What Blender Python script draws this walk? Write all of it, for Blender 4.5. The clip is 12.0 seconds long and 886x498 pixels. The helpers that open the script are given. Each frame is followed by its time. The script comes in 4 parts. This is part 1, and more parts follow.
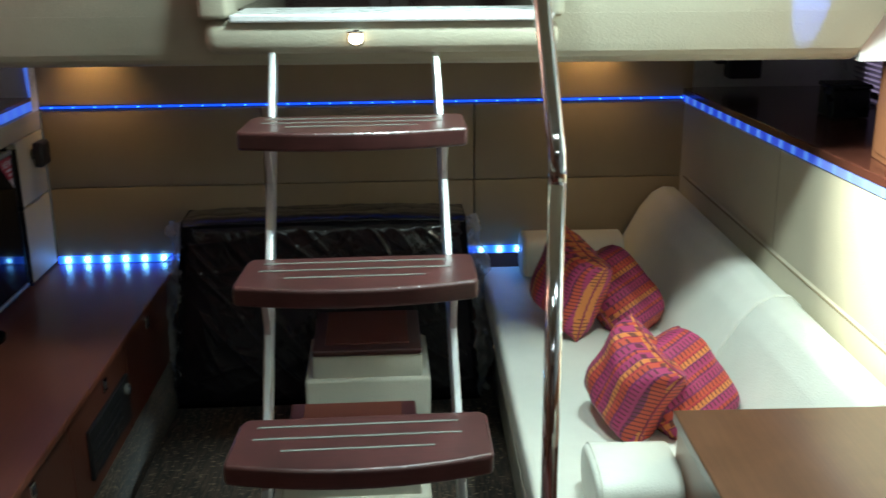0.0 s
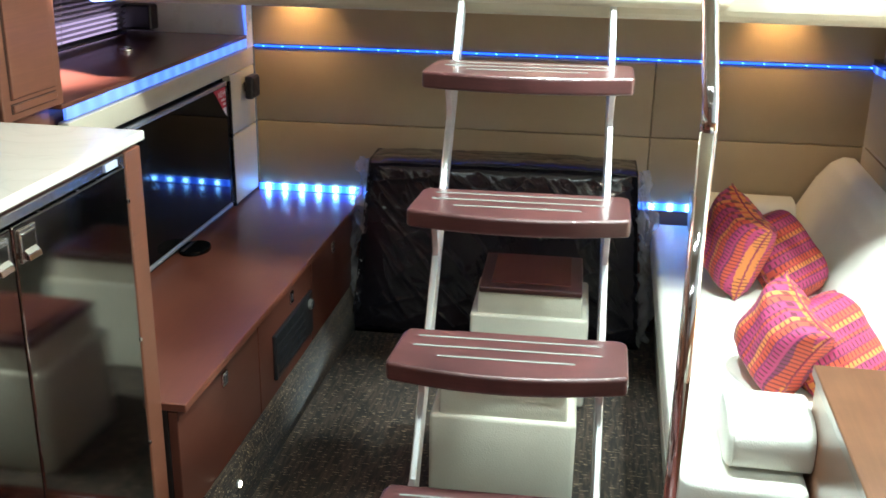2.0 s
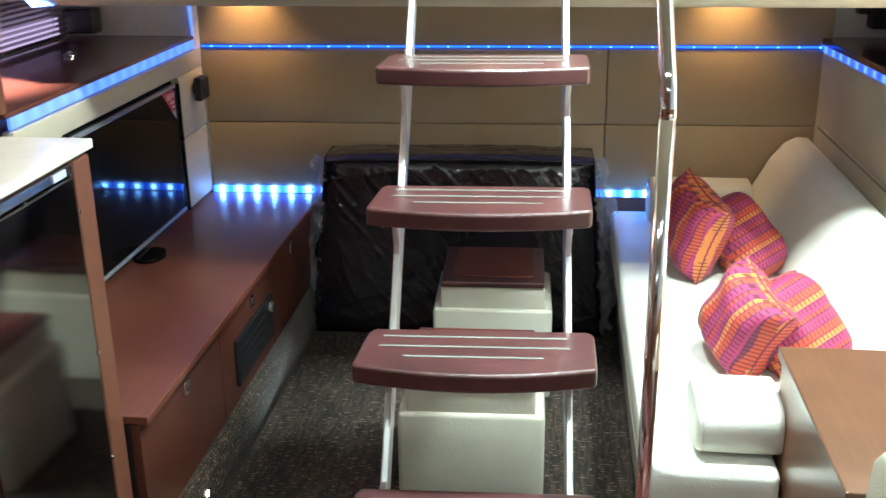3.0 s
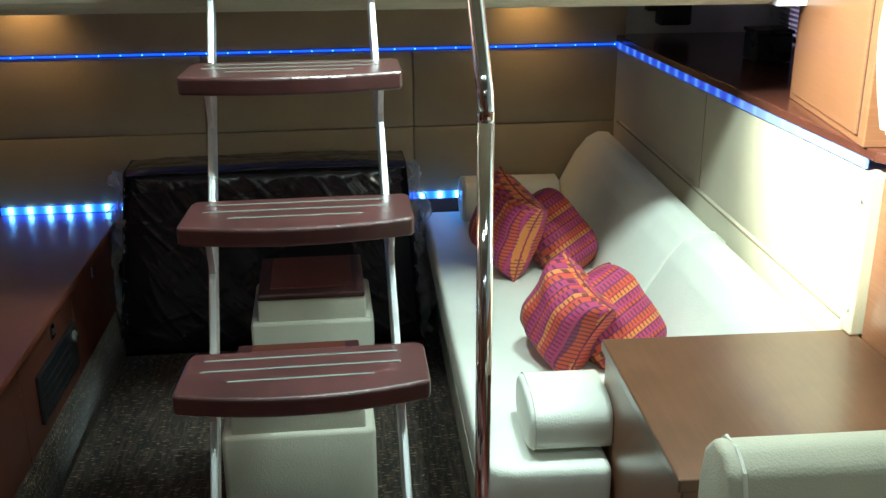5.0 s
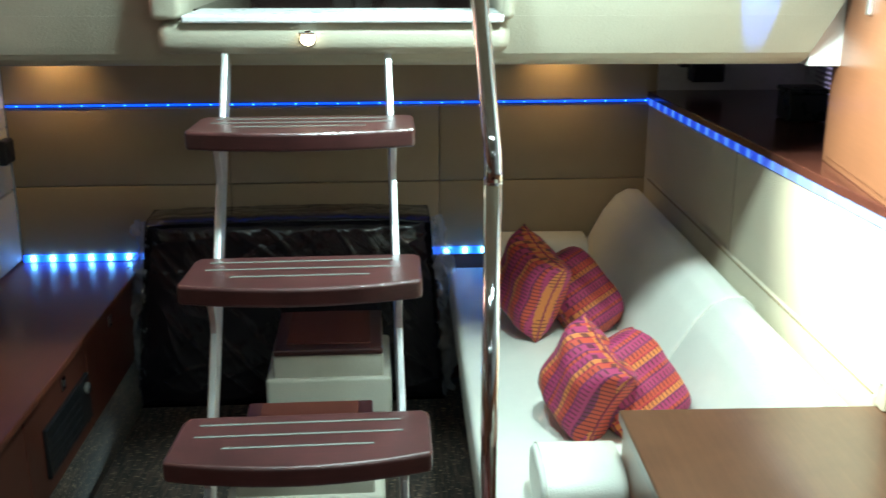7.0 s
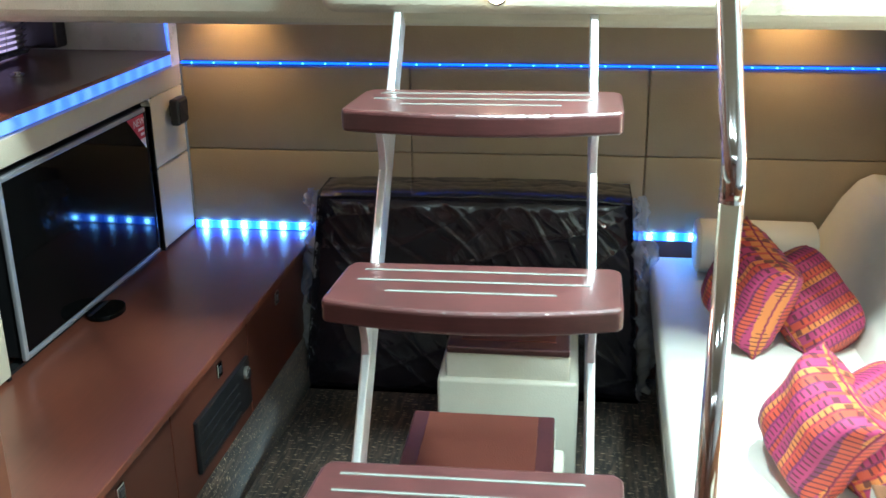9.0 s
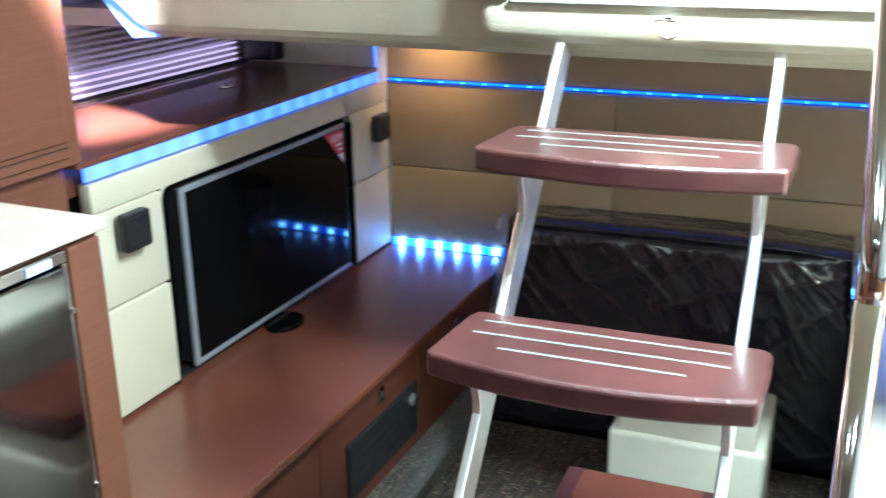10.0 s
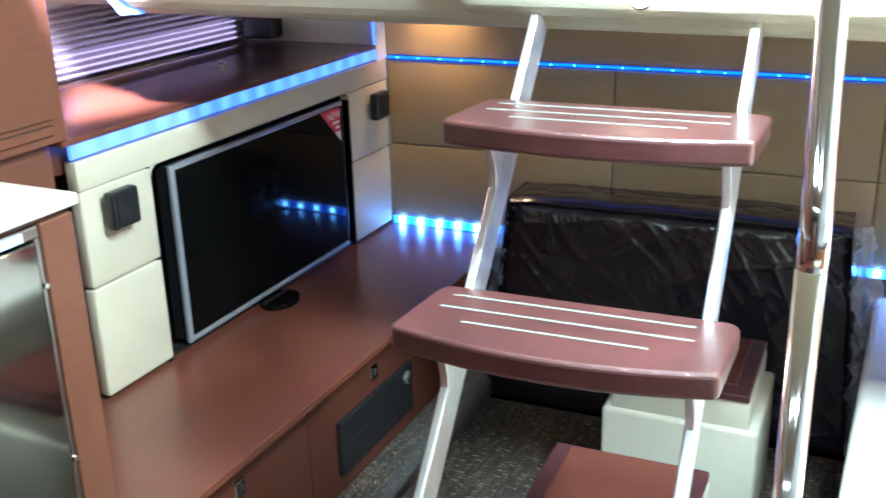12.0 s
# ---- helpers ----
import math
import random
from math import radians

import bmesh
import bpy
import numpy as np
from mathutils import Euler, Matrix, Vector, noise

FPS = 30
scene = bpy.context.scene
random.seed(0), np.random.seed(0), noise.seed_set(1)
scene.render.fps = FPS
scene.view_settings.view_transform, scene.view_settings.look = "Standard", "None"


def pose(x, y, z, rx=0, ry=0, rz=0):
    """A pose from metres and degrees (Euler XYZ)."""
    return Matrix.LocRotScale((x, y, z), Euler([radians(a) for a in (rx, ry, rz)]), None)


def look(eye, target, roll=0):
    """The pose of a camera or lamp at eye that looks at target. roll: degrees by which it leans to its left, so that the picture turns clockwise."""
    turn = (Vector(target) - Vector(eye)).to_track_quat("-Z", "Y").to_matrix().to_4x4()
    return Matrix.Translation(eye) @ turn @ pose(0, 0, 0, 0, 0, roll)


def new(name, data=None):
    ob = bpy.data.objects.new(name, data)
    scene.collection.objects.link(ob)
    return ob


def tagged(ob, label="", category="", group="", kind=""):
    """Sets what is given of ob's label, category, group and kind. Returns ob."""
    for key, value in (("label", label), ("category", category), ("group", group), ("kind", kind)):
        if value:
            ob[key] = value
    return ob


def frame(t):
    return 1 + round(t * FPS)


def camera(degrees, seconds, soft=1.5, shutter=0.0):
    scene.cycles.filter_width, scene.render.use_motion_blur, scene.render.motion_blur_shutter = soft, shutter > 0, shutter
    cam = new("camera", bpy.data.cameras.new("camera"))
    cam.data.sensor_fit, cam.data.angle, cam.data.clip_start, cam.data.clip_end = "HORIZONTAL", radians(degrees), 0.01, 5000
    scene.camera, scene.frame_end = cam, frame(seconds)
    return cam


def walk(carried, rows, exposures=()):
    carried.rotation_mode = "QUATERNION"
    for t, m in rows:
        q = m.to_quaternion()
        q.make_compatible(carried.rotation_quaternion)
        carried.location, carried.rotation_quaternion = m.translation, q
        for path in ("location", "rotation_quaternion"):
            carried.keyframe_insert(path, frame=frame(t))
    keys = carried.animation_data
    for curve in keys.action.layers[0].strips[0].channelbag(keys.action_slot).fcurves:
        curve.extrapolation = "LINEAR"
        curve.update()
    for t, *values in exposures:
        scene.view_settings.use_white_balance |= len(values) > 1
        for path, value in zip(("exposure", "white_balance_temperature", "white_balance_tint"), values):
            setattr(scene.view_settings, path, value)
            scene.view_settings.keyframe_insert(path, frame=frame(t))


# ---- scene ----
cam = camera(47.0, 12.0, shutter=0.5)
PATH = [
    (0, (0.007, -0.03, 1.538), (0.064, 1.88, 0.945), -0.4),
    (0.5, (-0.013, -0.082, 1.547), (-0.098, 1.824, 0.947), 0.8),
    (1, (0.006, -0.148, 1.548), (-0.295, 1.725, 0.915), 0.7),
    (1.5, (0.029, -0.192, 1.544), (-0.383, 1.66, 0.911), 0.6),
    (2, (0.061, -0.205, 1.538), (-0.238, 1.657, 0.873), 1.0),
    (2.5, (0.051, -0.191, 1.538), (-0.213, 1.671, 0.856), -0.2),
    (4.5, (0.046, -0.148, 1.541), (0.129, 1.735, 0.872), 0.0),
    (5, (0.022, -0.119, 1.536), (0.18, 1.755, 0.857), -0.3),
    (5.5, (0.043, -0.086, 1.538), (0.192, 1.786, 0.85), -0.2),
    (6, (0.077, -0.07, 1.546), (0.18, 1.819, 0.896), -0.3),
    (6.5, (0.085, -0.065, 1.548), (0.234, 1.841, 0.959), 0.5),
    (7, (0.085, -0.048, 1.54), (0.165, 1.861, 0.95), 0.1),
    (7.5, (0.075, -0.01, 1.539), (-0.016, 1.893, 0.931), -1.1),
    (7.7, (0.074, 0.017, 1.533), (-0.084, 1.914, 0.92), -1.3),
    (9.3, (0.078, 0.414, 1.517), (-0.274, 2.26, 0.832), -0.8),
    (9.5, (0.118, 0.455, 1.519), (-0.309, 2.29, 0.847), -1.0),
    (10, (0.221, 0.525, 1.525), (-0.552, 2.251, 0.873), -0.8),
    (10.5, (0.299, 0.556, 1.511), (-0.587, 2.224, 0.853), -0.3),
    (11, (0.307, 0.569, 1.504), (-0.409, 2.303, 0.809), 0.7),
    (11.5, (0.302, 0.566, 1.508), (-0.423, 2.295, 0.813), -0.0),
    (12, (0.296, 0.562, 1.51), (-0.521, 2.255, 0.826), -1.5),
]
EXPOSURES = [(0, -0.35, 6500, 2), (0.5, -0.02, 6550, 4), (1.5, 1.14, 6650, 9), (2.5, 1.22, 6600, 9), (4.5, 0.33, 6450, 1), (5.5, -0.15, 6400, -3),
             (6.5, -0.08, 6300, -2), (7.5, 0.20, 6150, -1), (9.5, 1.38, 6050, 5), (10.5, 1.47, 5900, 6), (12, 1.52, 5900, 6)]
walk(cam, [(t, look(eye, target, roll)) for t, eye, target, roll in PATH], EXPOSURES)

# world: the cabin is closed; only a dim dusk comes in
world = bpy.data.worlds.new("dusk")
scene.world = world
world.use_nodes = True
world.node_tree.nodes["Background"].inputs[0].default_value = (0.5, 0.52, 0.55, 1)
world.node_tree.nodes["Background"].inputs[1].default_value = 0.08


def lamp(name, kind, place, aim, watts, colour, size=0.06, cone=60, blend=0.6):
    data = bpy.data.lights.new(name, kind)
    data.energy, data.color = watts, colour
    if kind == "AREA":
        data.shape, data.size = "DISK", size
    else:
        data.shadow_soft_size = size
    if kind == "SPOT":
        data.spot_size, data.spot_blend = radians(cone), blend
    ob = new(name, data)
    ob.matrix_world = look(place, aim)
    return ob


WHITE = (0.79, 1.0, 1.03)
AMBER = (1.0, 0.62, 0.26)
BLUE = (0.05, 0.16, 1.0)
DOWNLIGHTS = ((-0.35, 0.42, 2), (0.45, 0.42, 6.5), (-0.45, -0.75, 2), (0.5, -0.75, 4), (0.04, 1.72, 24), (0.54, 1.74, 40))
for x, y, watts in DOWNLIGHTS:
    lamp("ceiling_downlight_lamp", "AREA", (x, y, 1.985), (x, y, 0), watts, WHITE, 0.12)
# the two side spots
lamp("side_spot_lamp", "SPOT", (-0.1, 1.2, 1.95), (1.03, 1.80, 1.13), 780, (0.93, 1.0, 0.9), 0.03, 33, 0.8)
lamp("side_spot_lamp", "SPOT", (-0.95, 1.72, 1.94), (-1.56, 2.36, 1.08), 900, (0.95, 0.88, 1.0), 0.04, 34, 1.0)
# amber spots under the cockpit overhang
for x, y in ((-1.02, 3.24), (0.6, 3.295)):
    lamp("amber_spot_lamp", "SPOT", (x, y, 1.25), (x, y + 0.075, 1.04), 4, AMBER, 0.012, 105, 0.9)
# added spot, source unseen: throws the blue patch on the face of the overhang
lamp("added_blue_spot", "SPOT", (0.86, 1.80, 1.97), (0.858, 2.13, 1.475), 170, BLUE, 0.004, 8.2, 0.3)


# ---------------------------------------------------------------- materials
def material(name):
    m = bpy.data.materials.new(name)
    m.use_nodes = True
    n = m.node_tree.nodes
    return m, n, m.node_tree.links, n["Principled BSDF"]


def ramp(n, stops, interpolation="LINEAR"):
    r = n.new("ShaderNodeValToRGB")
    r.color_ramp.interpolation = interpolation
    while len(r.color_ramp.elements) < len(stops):
        r.color_ramp.elements.new(0.5)
    for e, (p, c) in zip(r.color_ramp.elements, stops):
        e.position, e.color = p, (*c, 1)
    return r


def coords(n, links, scale, output="Object"):
    t = n.new("ShaderNodeTexCoord")
    m = n.new("ShaderNodeMapping")
    m.inputs["Scale"].default_value = scale
    links.new(t.outputs[output], m.inputs["Vector"])
    return m.outputs["Vector"]


def noise_node(n, links, vector, scale, detail=4, rough=0.55):
    t = n.new("ShaderNodeTexNoise")
    t.inputs["Scale"].default_value, t.inputs["Detail"].default_value, t.inputs["Roughness"].default_value = scale, detail, rough
    links.new(vector, t.inputs["Vector"])
    return t.outputs["Fac"]


def bump(n, links, height, bsdf, strength, distance):
    b = n.new("ShaderNodeBump")
    b.inputs["Strength"].default_value, b.inputs["Distance"].default_value = strength, distance
    links.new(height, b.inputs["Height"])
    links.new(b.outputs["Normal"], bsdf.inputs["Normal"])


def shade(c, f):
    return tuple(min(1, v * f) for v in c)


def plain(name, colour, rough=0.5, metal=0.0, vary=0.12, fine=180, strength=0.15, coat=0.0):
    """Paint, plastic, leather and metal: blotches at arm's length, a fine grain, and a fine relief."""
    m, n, links, b = material(name)
    v = coords(n, links, (1, 1, 1))
    r = ramp(n, [(0.3, shade(colour, 1 - vary)), (0.7, shade(colour, 1 + vary))])
    links.new(noise_node(n, links, v, 5, 6, 0.65), r.inputs["Fac"])
    links.new(r.outputs["Color"], b.inputs["Base Color"])
    rr = ramp(n, [(0.3, (rough * 0.8,) * 3), (0.7, (min(1, rough * 1.2),) * 3)])
    links.new(noise_node(n, links, v, 23, 4), rr.inputs["Fac"])
    links.new(rr.outputs["Color"], b.inputs["Roughness"])
    b.inputs["Metallic"].default_value = metal
    b.inputs["Coat Weight"].default_value = coat
    b.inputs["Coat Roughness"].default_value = 0.08
    if strength:
        bump(n, links, noise_node(n, links, v, fine, 3), b, strength, 0.002)
    return m


def leather(name, colour, rough=0.45, vary=0.05, pebble=260):
    m, n, links, b = material(name)
    v = coords(n, links, (1, 1, 1))
    r = ramp(n, [(0.3, shade(colour, 1 - vary)), (0.7, shade(colour, 1 + vary))])
    links.new(noise_node(n, links, v, 4, 6, 0.7), r.inputs["Fac"])
    links.new(r.outputs["Color"], b.inputs["Base Color"])
    b.inputs["Roughness"].default_value = rough
    b.inputs["Specular IOR Level"].default_value = 0.4
    vo = n.new("ShaderNodeTexVoronoi")
    vo.inputs["Scale"].default_value = pebble
    links.new(v, vo.inputs["Vector"])
    mix = n.new("ShaderNodeMath")
    mix.operation = "ADD"
    links.new(vo.outputs["Distance"], mix.inputs[0])
    links.new(noise_node(n, links, v, 9, 3), mix.inputs[1])
    bump(n, links, mix.outputs[0], b, 0.16, 0.004)
    return m


def wood(name, dark, light, grain, rough=0.3, coat=0.25, fine=1.0, polish=0.14, mottle=0.1):
    """Veneer: grain along the axis with the smallest scale in `grain`."""
    m, n, links, b = material(name)
    v = coords(n, links, grain)
    f1 = noise_node(n, links, v, 16 * fine, 5, 0.5)
    f2 = noise_node(n, links, v, 34 * fine, 4, 0.6)
    mix = n.new("ShaderNodeMath")
    mix.operation = "MULTIPLY_ADD"
    mix.inputs[1].default_value = 0.45
    links.new(f2, mix.inputs[0])
    links.new(f1, mix.inputs[2])
    r = ramp(n, [(0.2, dark), (0.7, tuple((a + c) / 2 for a, c in zip(dark, light))), (1.0, light)])
    links.new(mix.outputs[0], r.inputs["Fac"])
    worn = ramp(n, [(0.3, (1 - mottle,) * 3), (0.7, (1, 1, 1))])
    links.new(noise_node(n, links, coords(n, links, (1, 1, 1)), 11, 7, 0.7), worn.inputs["Fac"])
    mul = n.new("ShaderNodeMix")
    mul.data_type, mul.blend_type = "RGBA", "MULTIPLY"
    mul.inputs["Factor"].default_value = 1.0
    links.new(r.outputs["Color"], mul.inputs["A"])
    links.new(worn.outputs["Color"], mul.inputs["B"])
    links.new(mul.outputs["Result"], b.inputs["Base Color"])
    rr = ramp(n, [(0.2, (rough * 0.94,) * 3), (0.8, (rough * 1.06,) * 3)])
    links.new(f1, rr.inputs["Fac"])
    links.new(rr.outputs["Color"], b.inputs["Roughness"])
    b.inputs["Coat Weight"].default_value = coat
    b.inputs["Coat Roughness"].default_value = polish
    return m


def emitter(name, colour, strength):
    m, n, links, b = material(name)
    b.inputs["Base Color"].default_value = (*colour, 1)
    b.inputs["Emission Color"].default_value = (*colour, 1)
    b.inputs["Emission Strength"].default_value = strength
    return m


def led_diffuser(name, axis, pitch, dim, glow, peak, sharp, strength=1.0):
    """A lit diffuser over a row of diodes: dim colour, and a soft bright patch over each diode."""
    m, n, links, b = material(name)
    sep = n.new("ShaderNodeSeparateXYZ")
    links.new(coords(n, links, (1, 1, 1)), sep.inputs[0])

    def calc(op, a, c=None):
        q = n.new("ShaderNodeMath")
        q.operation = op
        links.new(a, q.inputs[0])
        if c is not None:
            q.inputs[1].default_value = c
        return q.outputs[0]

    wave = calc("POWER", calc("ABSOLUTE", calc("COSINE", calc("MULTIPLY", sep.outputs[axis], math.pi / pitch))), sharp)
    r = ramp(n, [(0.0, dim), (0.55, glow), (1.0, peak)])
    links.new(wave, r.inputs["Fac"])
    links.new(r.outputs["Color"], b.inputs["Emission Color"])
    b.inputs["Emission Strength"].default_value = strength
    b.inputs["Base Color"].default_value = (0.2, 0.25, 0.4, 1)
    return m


def brushed(name, colour, grain, rough):
    m, n, links, b = material(name)
    v = coords(n, links, grain)
    f = noise_node(n, links, v, 40, 6, 0.7)
    r = ramp(n, [(0.3, shade(colour, 0.8)), (0.7, colour)])
    links.new(f, r.inputs["Fac"])
    links.new(r.outputs["Color"], b.inputs["Base Color"])
    rr = ramp(n, [(0.3, (rough * 0.7,) * 3), (0.7, (rough * 1.3,) * 3)])
    links.new(f, rr.inputs["Fac"])
    links.new(rr.outputs["Color"], b.inputs["Roughness"])
    b.inputs["Metallic"].default_value = 1.0
    bump(n, links, f, b, 0.05 if rough > 0.1 else 0.012, 0.001)
    return m


def carpet_material(name, along, across):
    """Woven carpet: dark ground, broken light threads in both directions."""
    m, n, links, b = material(name)
    v = coords(n, links, (1, 1, 1))

    def threads(scale, low, high):
        t = n.new("ShaderNodeMapping")
        t.inputs["Scale"].default_value = scale
        links.new(v, t.inputs["Vector"])
        f = noise_node(n, links, t.outputs["Vector"], 1.0, 2, 0.5)
        r = ramp(n, [(low, (0, 0, 0)), (high, (1, 1, 1))])
        links.new(f, r.inputs["Fac"])
        return r.outputs["Color"]

    one, two = threads(along, 0.45, 0.66), threads(across, 0.62, 0.675)
    patches = noise_node(n, links, v, 26, 2)
    base = ramp(n, [(0.35, (0.012, 0.008, 0.006)), (0.65, (0.030, 0.020, 0.014))])
    links.new(patches, base.inputs["Fac"])
    m1 = n.new("ShaderNodeMix")
    m1.data_type = "RGBA"
    links.new(one, m1.inputs["Factor"])
    links.new(base.outputs["Color"], m1.inputs["A"])
    m1.inputs["B"].default_value = (0.082, 0.052, 0.034, 1)
    m2 = n.new("ShaderNodeMix")
    m2.data_type = "RGBA"
    links.new(two, m2.inputs["Factor"])
    links.new(m1.outputs["Result"], m2.inputs["A"])
    m2.inputs["B"].default_value = (0.36, 0.26, 0.15, 1)
    links.new(m2.outputs["Result"], b.inputs["Base Color"])
    b.inputs["Roughness"].default_value = 0.9
    b.inputs["Sheen Weight"].default_value = 0.15
    bump(n, links, m2.outputs["Result"], b, 0.7, 0.006)
    return m


def stripe_material(name, edge=False):
    """Cushion cloth: bands of pink, orange, yellow and plum, each ticked across with dark threads."""
    m, n, links, b = material(name)
    v = coords(n, links, (1, 1, 1))
    sep = n.new("ShaderNodeSeparateXYZ")
    links.new(v, sep.inputs[0])

    def math(op, a, c=None):
        q = n.new("ShaderNodeMath")
        q.operation = op
        for k, val in ((0, a), (1, c)):
            if val is None:
                continue
            if isinstance(val, (int, float)):
                q.inputs[k].default_value = val
            else:
                links.new(val, q.inputs[k])
        return q.outputs[0]

    band = math("FRACT", math("MULTIPLY", math("ADD", sep.outputs["Y"], 1.0), 11.0))
    pink, orange, yellow, plum, red = (0.36, 0.030, 0.115), (0.50, 0.060, 0.030), (0.60, 0.19, 0.045), (0.17, 0.018, 0.085), (0.40, 0.026, 0.040)
    r = ramp(n, [(0.0, pink), (0.2, plum), (0.25, orange), (0.42, red), (0.48, yellow), (0.62, plum), (0.66, pink), (0.86, orange), (0.95, plum)], "CONSTANT")
    links.new(band, r.inputs["Fac"])
    if edge:
        for e, c in zip(r.color_ramp.elements, (yellow, orange, yellow, orange, yellow, orange, yellow, orange, yellow)):
            e.color = (*c, 1)
    tick = math("FRACT", math("MULTIPLY", sep.outputs["X"], 88.0))
    shift = math("FRACT", math("ADD", tick, math("MULTIPLY", math("FLOOR", math("MULTIPLY", band, 5.0)), 0.37)))
    dark = math("LESS_THAN", shift, 0.31)
    gap = math("GREATER_THAN", math("FRACT", math("MULTIPLY", band, 5.0)), 0.22)
    fac = math("MULTIPLY", math("MULTIPLY", dark, gap), 0.82)
    mix = n.new("ShaderNodeMix")
    mix.data_type = "RGBA"
    links.new(fac, mix.inputs["Factor"])
    links.new(r.outputs["Color"], mix.inputs["A"])
    mix.inputs["B"].default_value = (0.06, 0.008, 0.016, 1)
    links.new(mix.outputs["Result"], b.inputs["Base Color"])
    b.inputs["Roughness"].default_value = 0.7
    b.inputs["Sheen Weight"].default_value = 0.05
    bump(n, links, noise_node(n, links, v, 420, 2), b, 0.3, 0.002)
    return m


def film_material(name, alpha):
    """Crinkled clear polythene."""
    m, n, links, b = material(name)
    v = coords(n, links, (1, 1, 1))
    b.inputs["Base Color"].default_value = (0.75, 0.75, 0.78, 1)
    b.inputs["Roughness"].default_value = 0.12
    b.inputs["Alpha"].default_value = alpha
    bump(n, links, noise_node(n, links, v, 28, 5, 0.7), b, 0.9, 0.02)
    return m


def wrapped_material(name):
    """Black upholstery seen through stretched polythene: sharp glossy folds that cross."""
    m, n, links, b = material(name)
    v = coords(n, links, (1, 1, 1))

    def folds(angle, scale, stretch):
        t = n.new("ShaderNodeMapping")
        t.vector_type = "TEXTURE"
        t.inputs["Rotation"].default_value = (0, radians(angle), 0)
        t.inputs["Scale"].default_value = (1.0, 1.0, stretch)
        links.new(v, t.inputs["Vector"])
        f = n.new("ShaderNodeTexNoise")
        f.noise_type = "RIDGED_MULTIFRACTAL"
        f.inputs["Scale"].default_value, f.inputs["Detail"].default_value, f.inputs["Distortion"].default_value = scale, 4, 0.6
        links.new(t.outputs["Vector"], f.inputs["Vector"])
        return f.outputs["Fac"]

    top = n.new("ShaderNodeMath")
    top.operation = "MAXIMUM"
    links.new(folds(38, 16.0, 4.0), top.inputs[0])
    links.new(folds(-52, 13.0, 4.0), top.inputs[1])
    # fold crests painted paler: the film's sheen and haze in the base colour
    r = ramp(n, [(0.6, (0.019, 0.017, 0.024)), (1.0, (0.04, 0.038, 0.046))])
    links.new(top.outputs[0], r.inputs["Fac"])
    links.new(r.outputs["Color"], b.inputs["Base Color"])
    b.inputs["Roughness"].default_value = 0.2
    b.inputs["Coat Weight"].default_value = 1.0
    b.inputs["Coat Roughness"].default_value = 0.14
    h = n.new("ShaderNodeBump")
    h.inputs["Strength"].default_value, h.inputs["Distance"].default_value = 0.35, 0.006
    links.new(top.outputs[0], h.inputs["Height"])
    links.new(h.outputs["Normal"], b.inputs["Normal"])
    links.new(h.outputs["Normal"], b.inputs["Coat Normal"])
    return m


def stone_material(name):
    m, n, links, b = material(name)
    v = coords(n, links, (1, 1, 1))
    w = n.new("ShaderNodeTexNoise")
    w.inputs["Scale"].default_value, w.inputs["Detail"].default_value, w.inputs["Distortion"].default_value = 3.0, 8, 2.2
    links.new(v, w.inputs["Vector"])
    r = ramp(n, [(0.35, (0.66, 0.63, 0.55)), (0.49, (0.64, 0.61, 0.53)), (0.5, (0.615, 0.58, 0.505)), (0.52, (0.65, 0.62, 0.54)), (0.8, (0.70, 0.67, 0.60))])
    links.new(w.outputs["Fac"], r.inputs["Fac"])
    links.new(r.outputs["Color"], b.inputs["Base Color"])
    b.inputs["Roughness"].default_value = 0.16
    return m


TAN = leather("tan_vinyl", (0.36, 0.27, 0.165), 0.5)
CREAM_WALL = leather("cream_vinyl", (0.55, 0.49, 0.37), 0.5)
HEADLINER = leather("beige_headliner", (0.42, 0.385, 0.295), 0.6)
IVORY = leather("ivory_leather", (0.74, 0.73, 0.65), 0.38)
OTTO = leather("cream_leather", (0.62, 0.60, 0.50), 0.4)
WHITE_GEL = plain("white_gelcoat", (0.78, 0.78, 0.78), 0.3, vary=0.03)
SEAM = plain("seam_thread", (0.26, 0.2, 0.125), 0.8)
PIPING = leather("ivory_piping", (0.62, 0.6, 0.52), 0.5)
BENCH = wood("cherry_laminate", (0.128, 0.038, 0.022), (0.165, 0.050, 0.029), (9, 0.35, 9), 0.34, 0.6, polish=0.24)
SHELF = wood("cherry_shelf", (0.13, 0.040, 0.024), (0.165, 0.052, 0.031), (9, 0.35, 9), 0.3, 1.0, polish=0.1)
# cherry with the bench front's shade put into its base colour
FRONT = wood("shaded_cherry", (0.084, 0.026, 0.016), (0.092, 0.029, 0.018), (3, 0.25, 14), 0.34, 0.2, mottle=0.06)
CHERRY = wood("cherry_upright", (0.14, 0.050, 0.029), (0.19, 0.072, 0.042), (0.4, 0.4, 12), 0.3, 0.2)
CABINET = wood("oak_brown_cross", (0.17, 0.068, 0.034), (0.25, 0.105, 0.053), (0.4, 0.4, 14), 0.3, 0.2)
TABLE = wood("walnut_top", (0.118, 0.050, 0.026), (0.160, 0.072, 0.038), (12, 0.35, 12), 0.3, 0.35, mottle=0.25)
MAHOGANY = wood("mahogany_tread", (0.072, 0.019, 0.019), (0.112, 0.034, 0.032), (0.4, 14, 14), 0.38, 0.8, polish=0.28, mottle=0.5)
GALLEY_FLOOR = wood("mahogany_floor", (0.07, 0.016, 0.012), (0.14, 0.034, 0.024), (6, 0.7, 6), 0.25, 0.4)
INLAY = plain("grey_inlay", (0.19, 0.205, 0.185), 0.5)
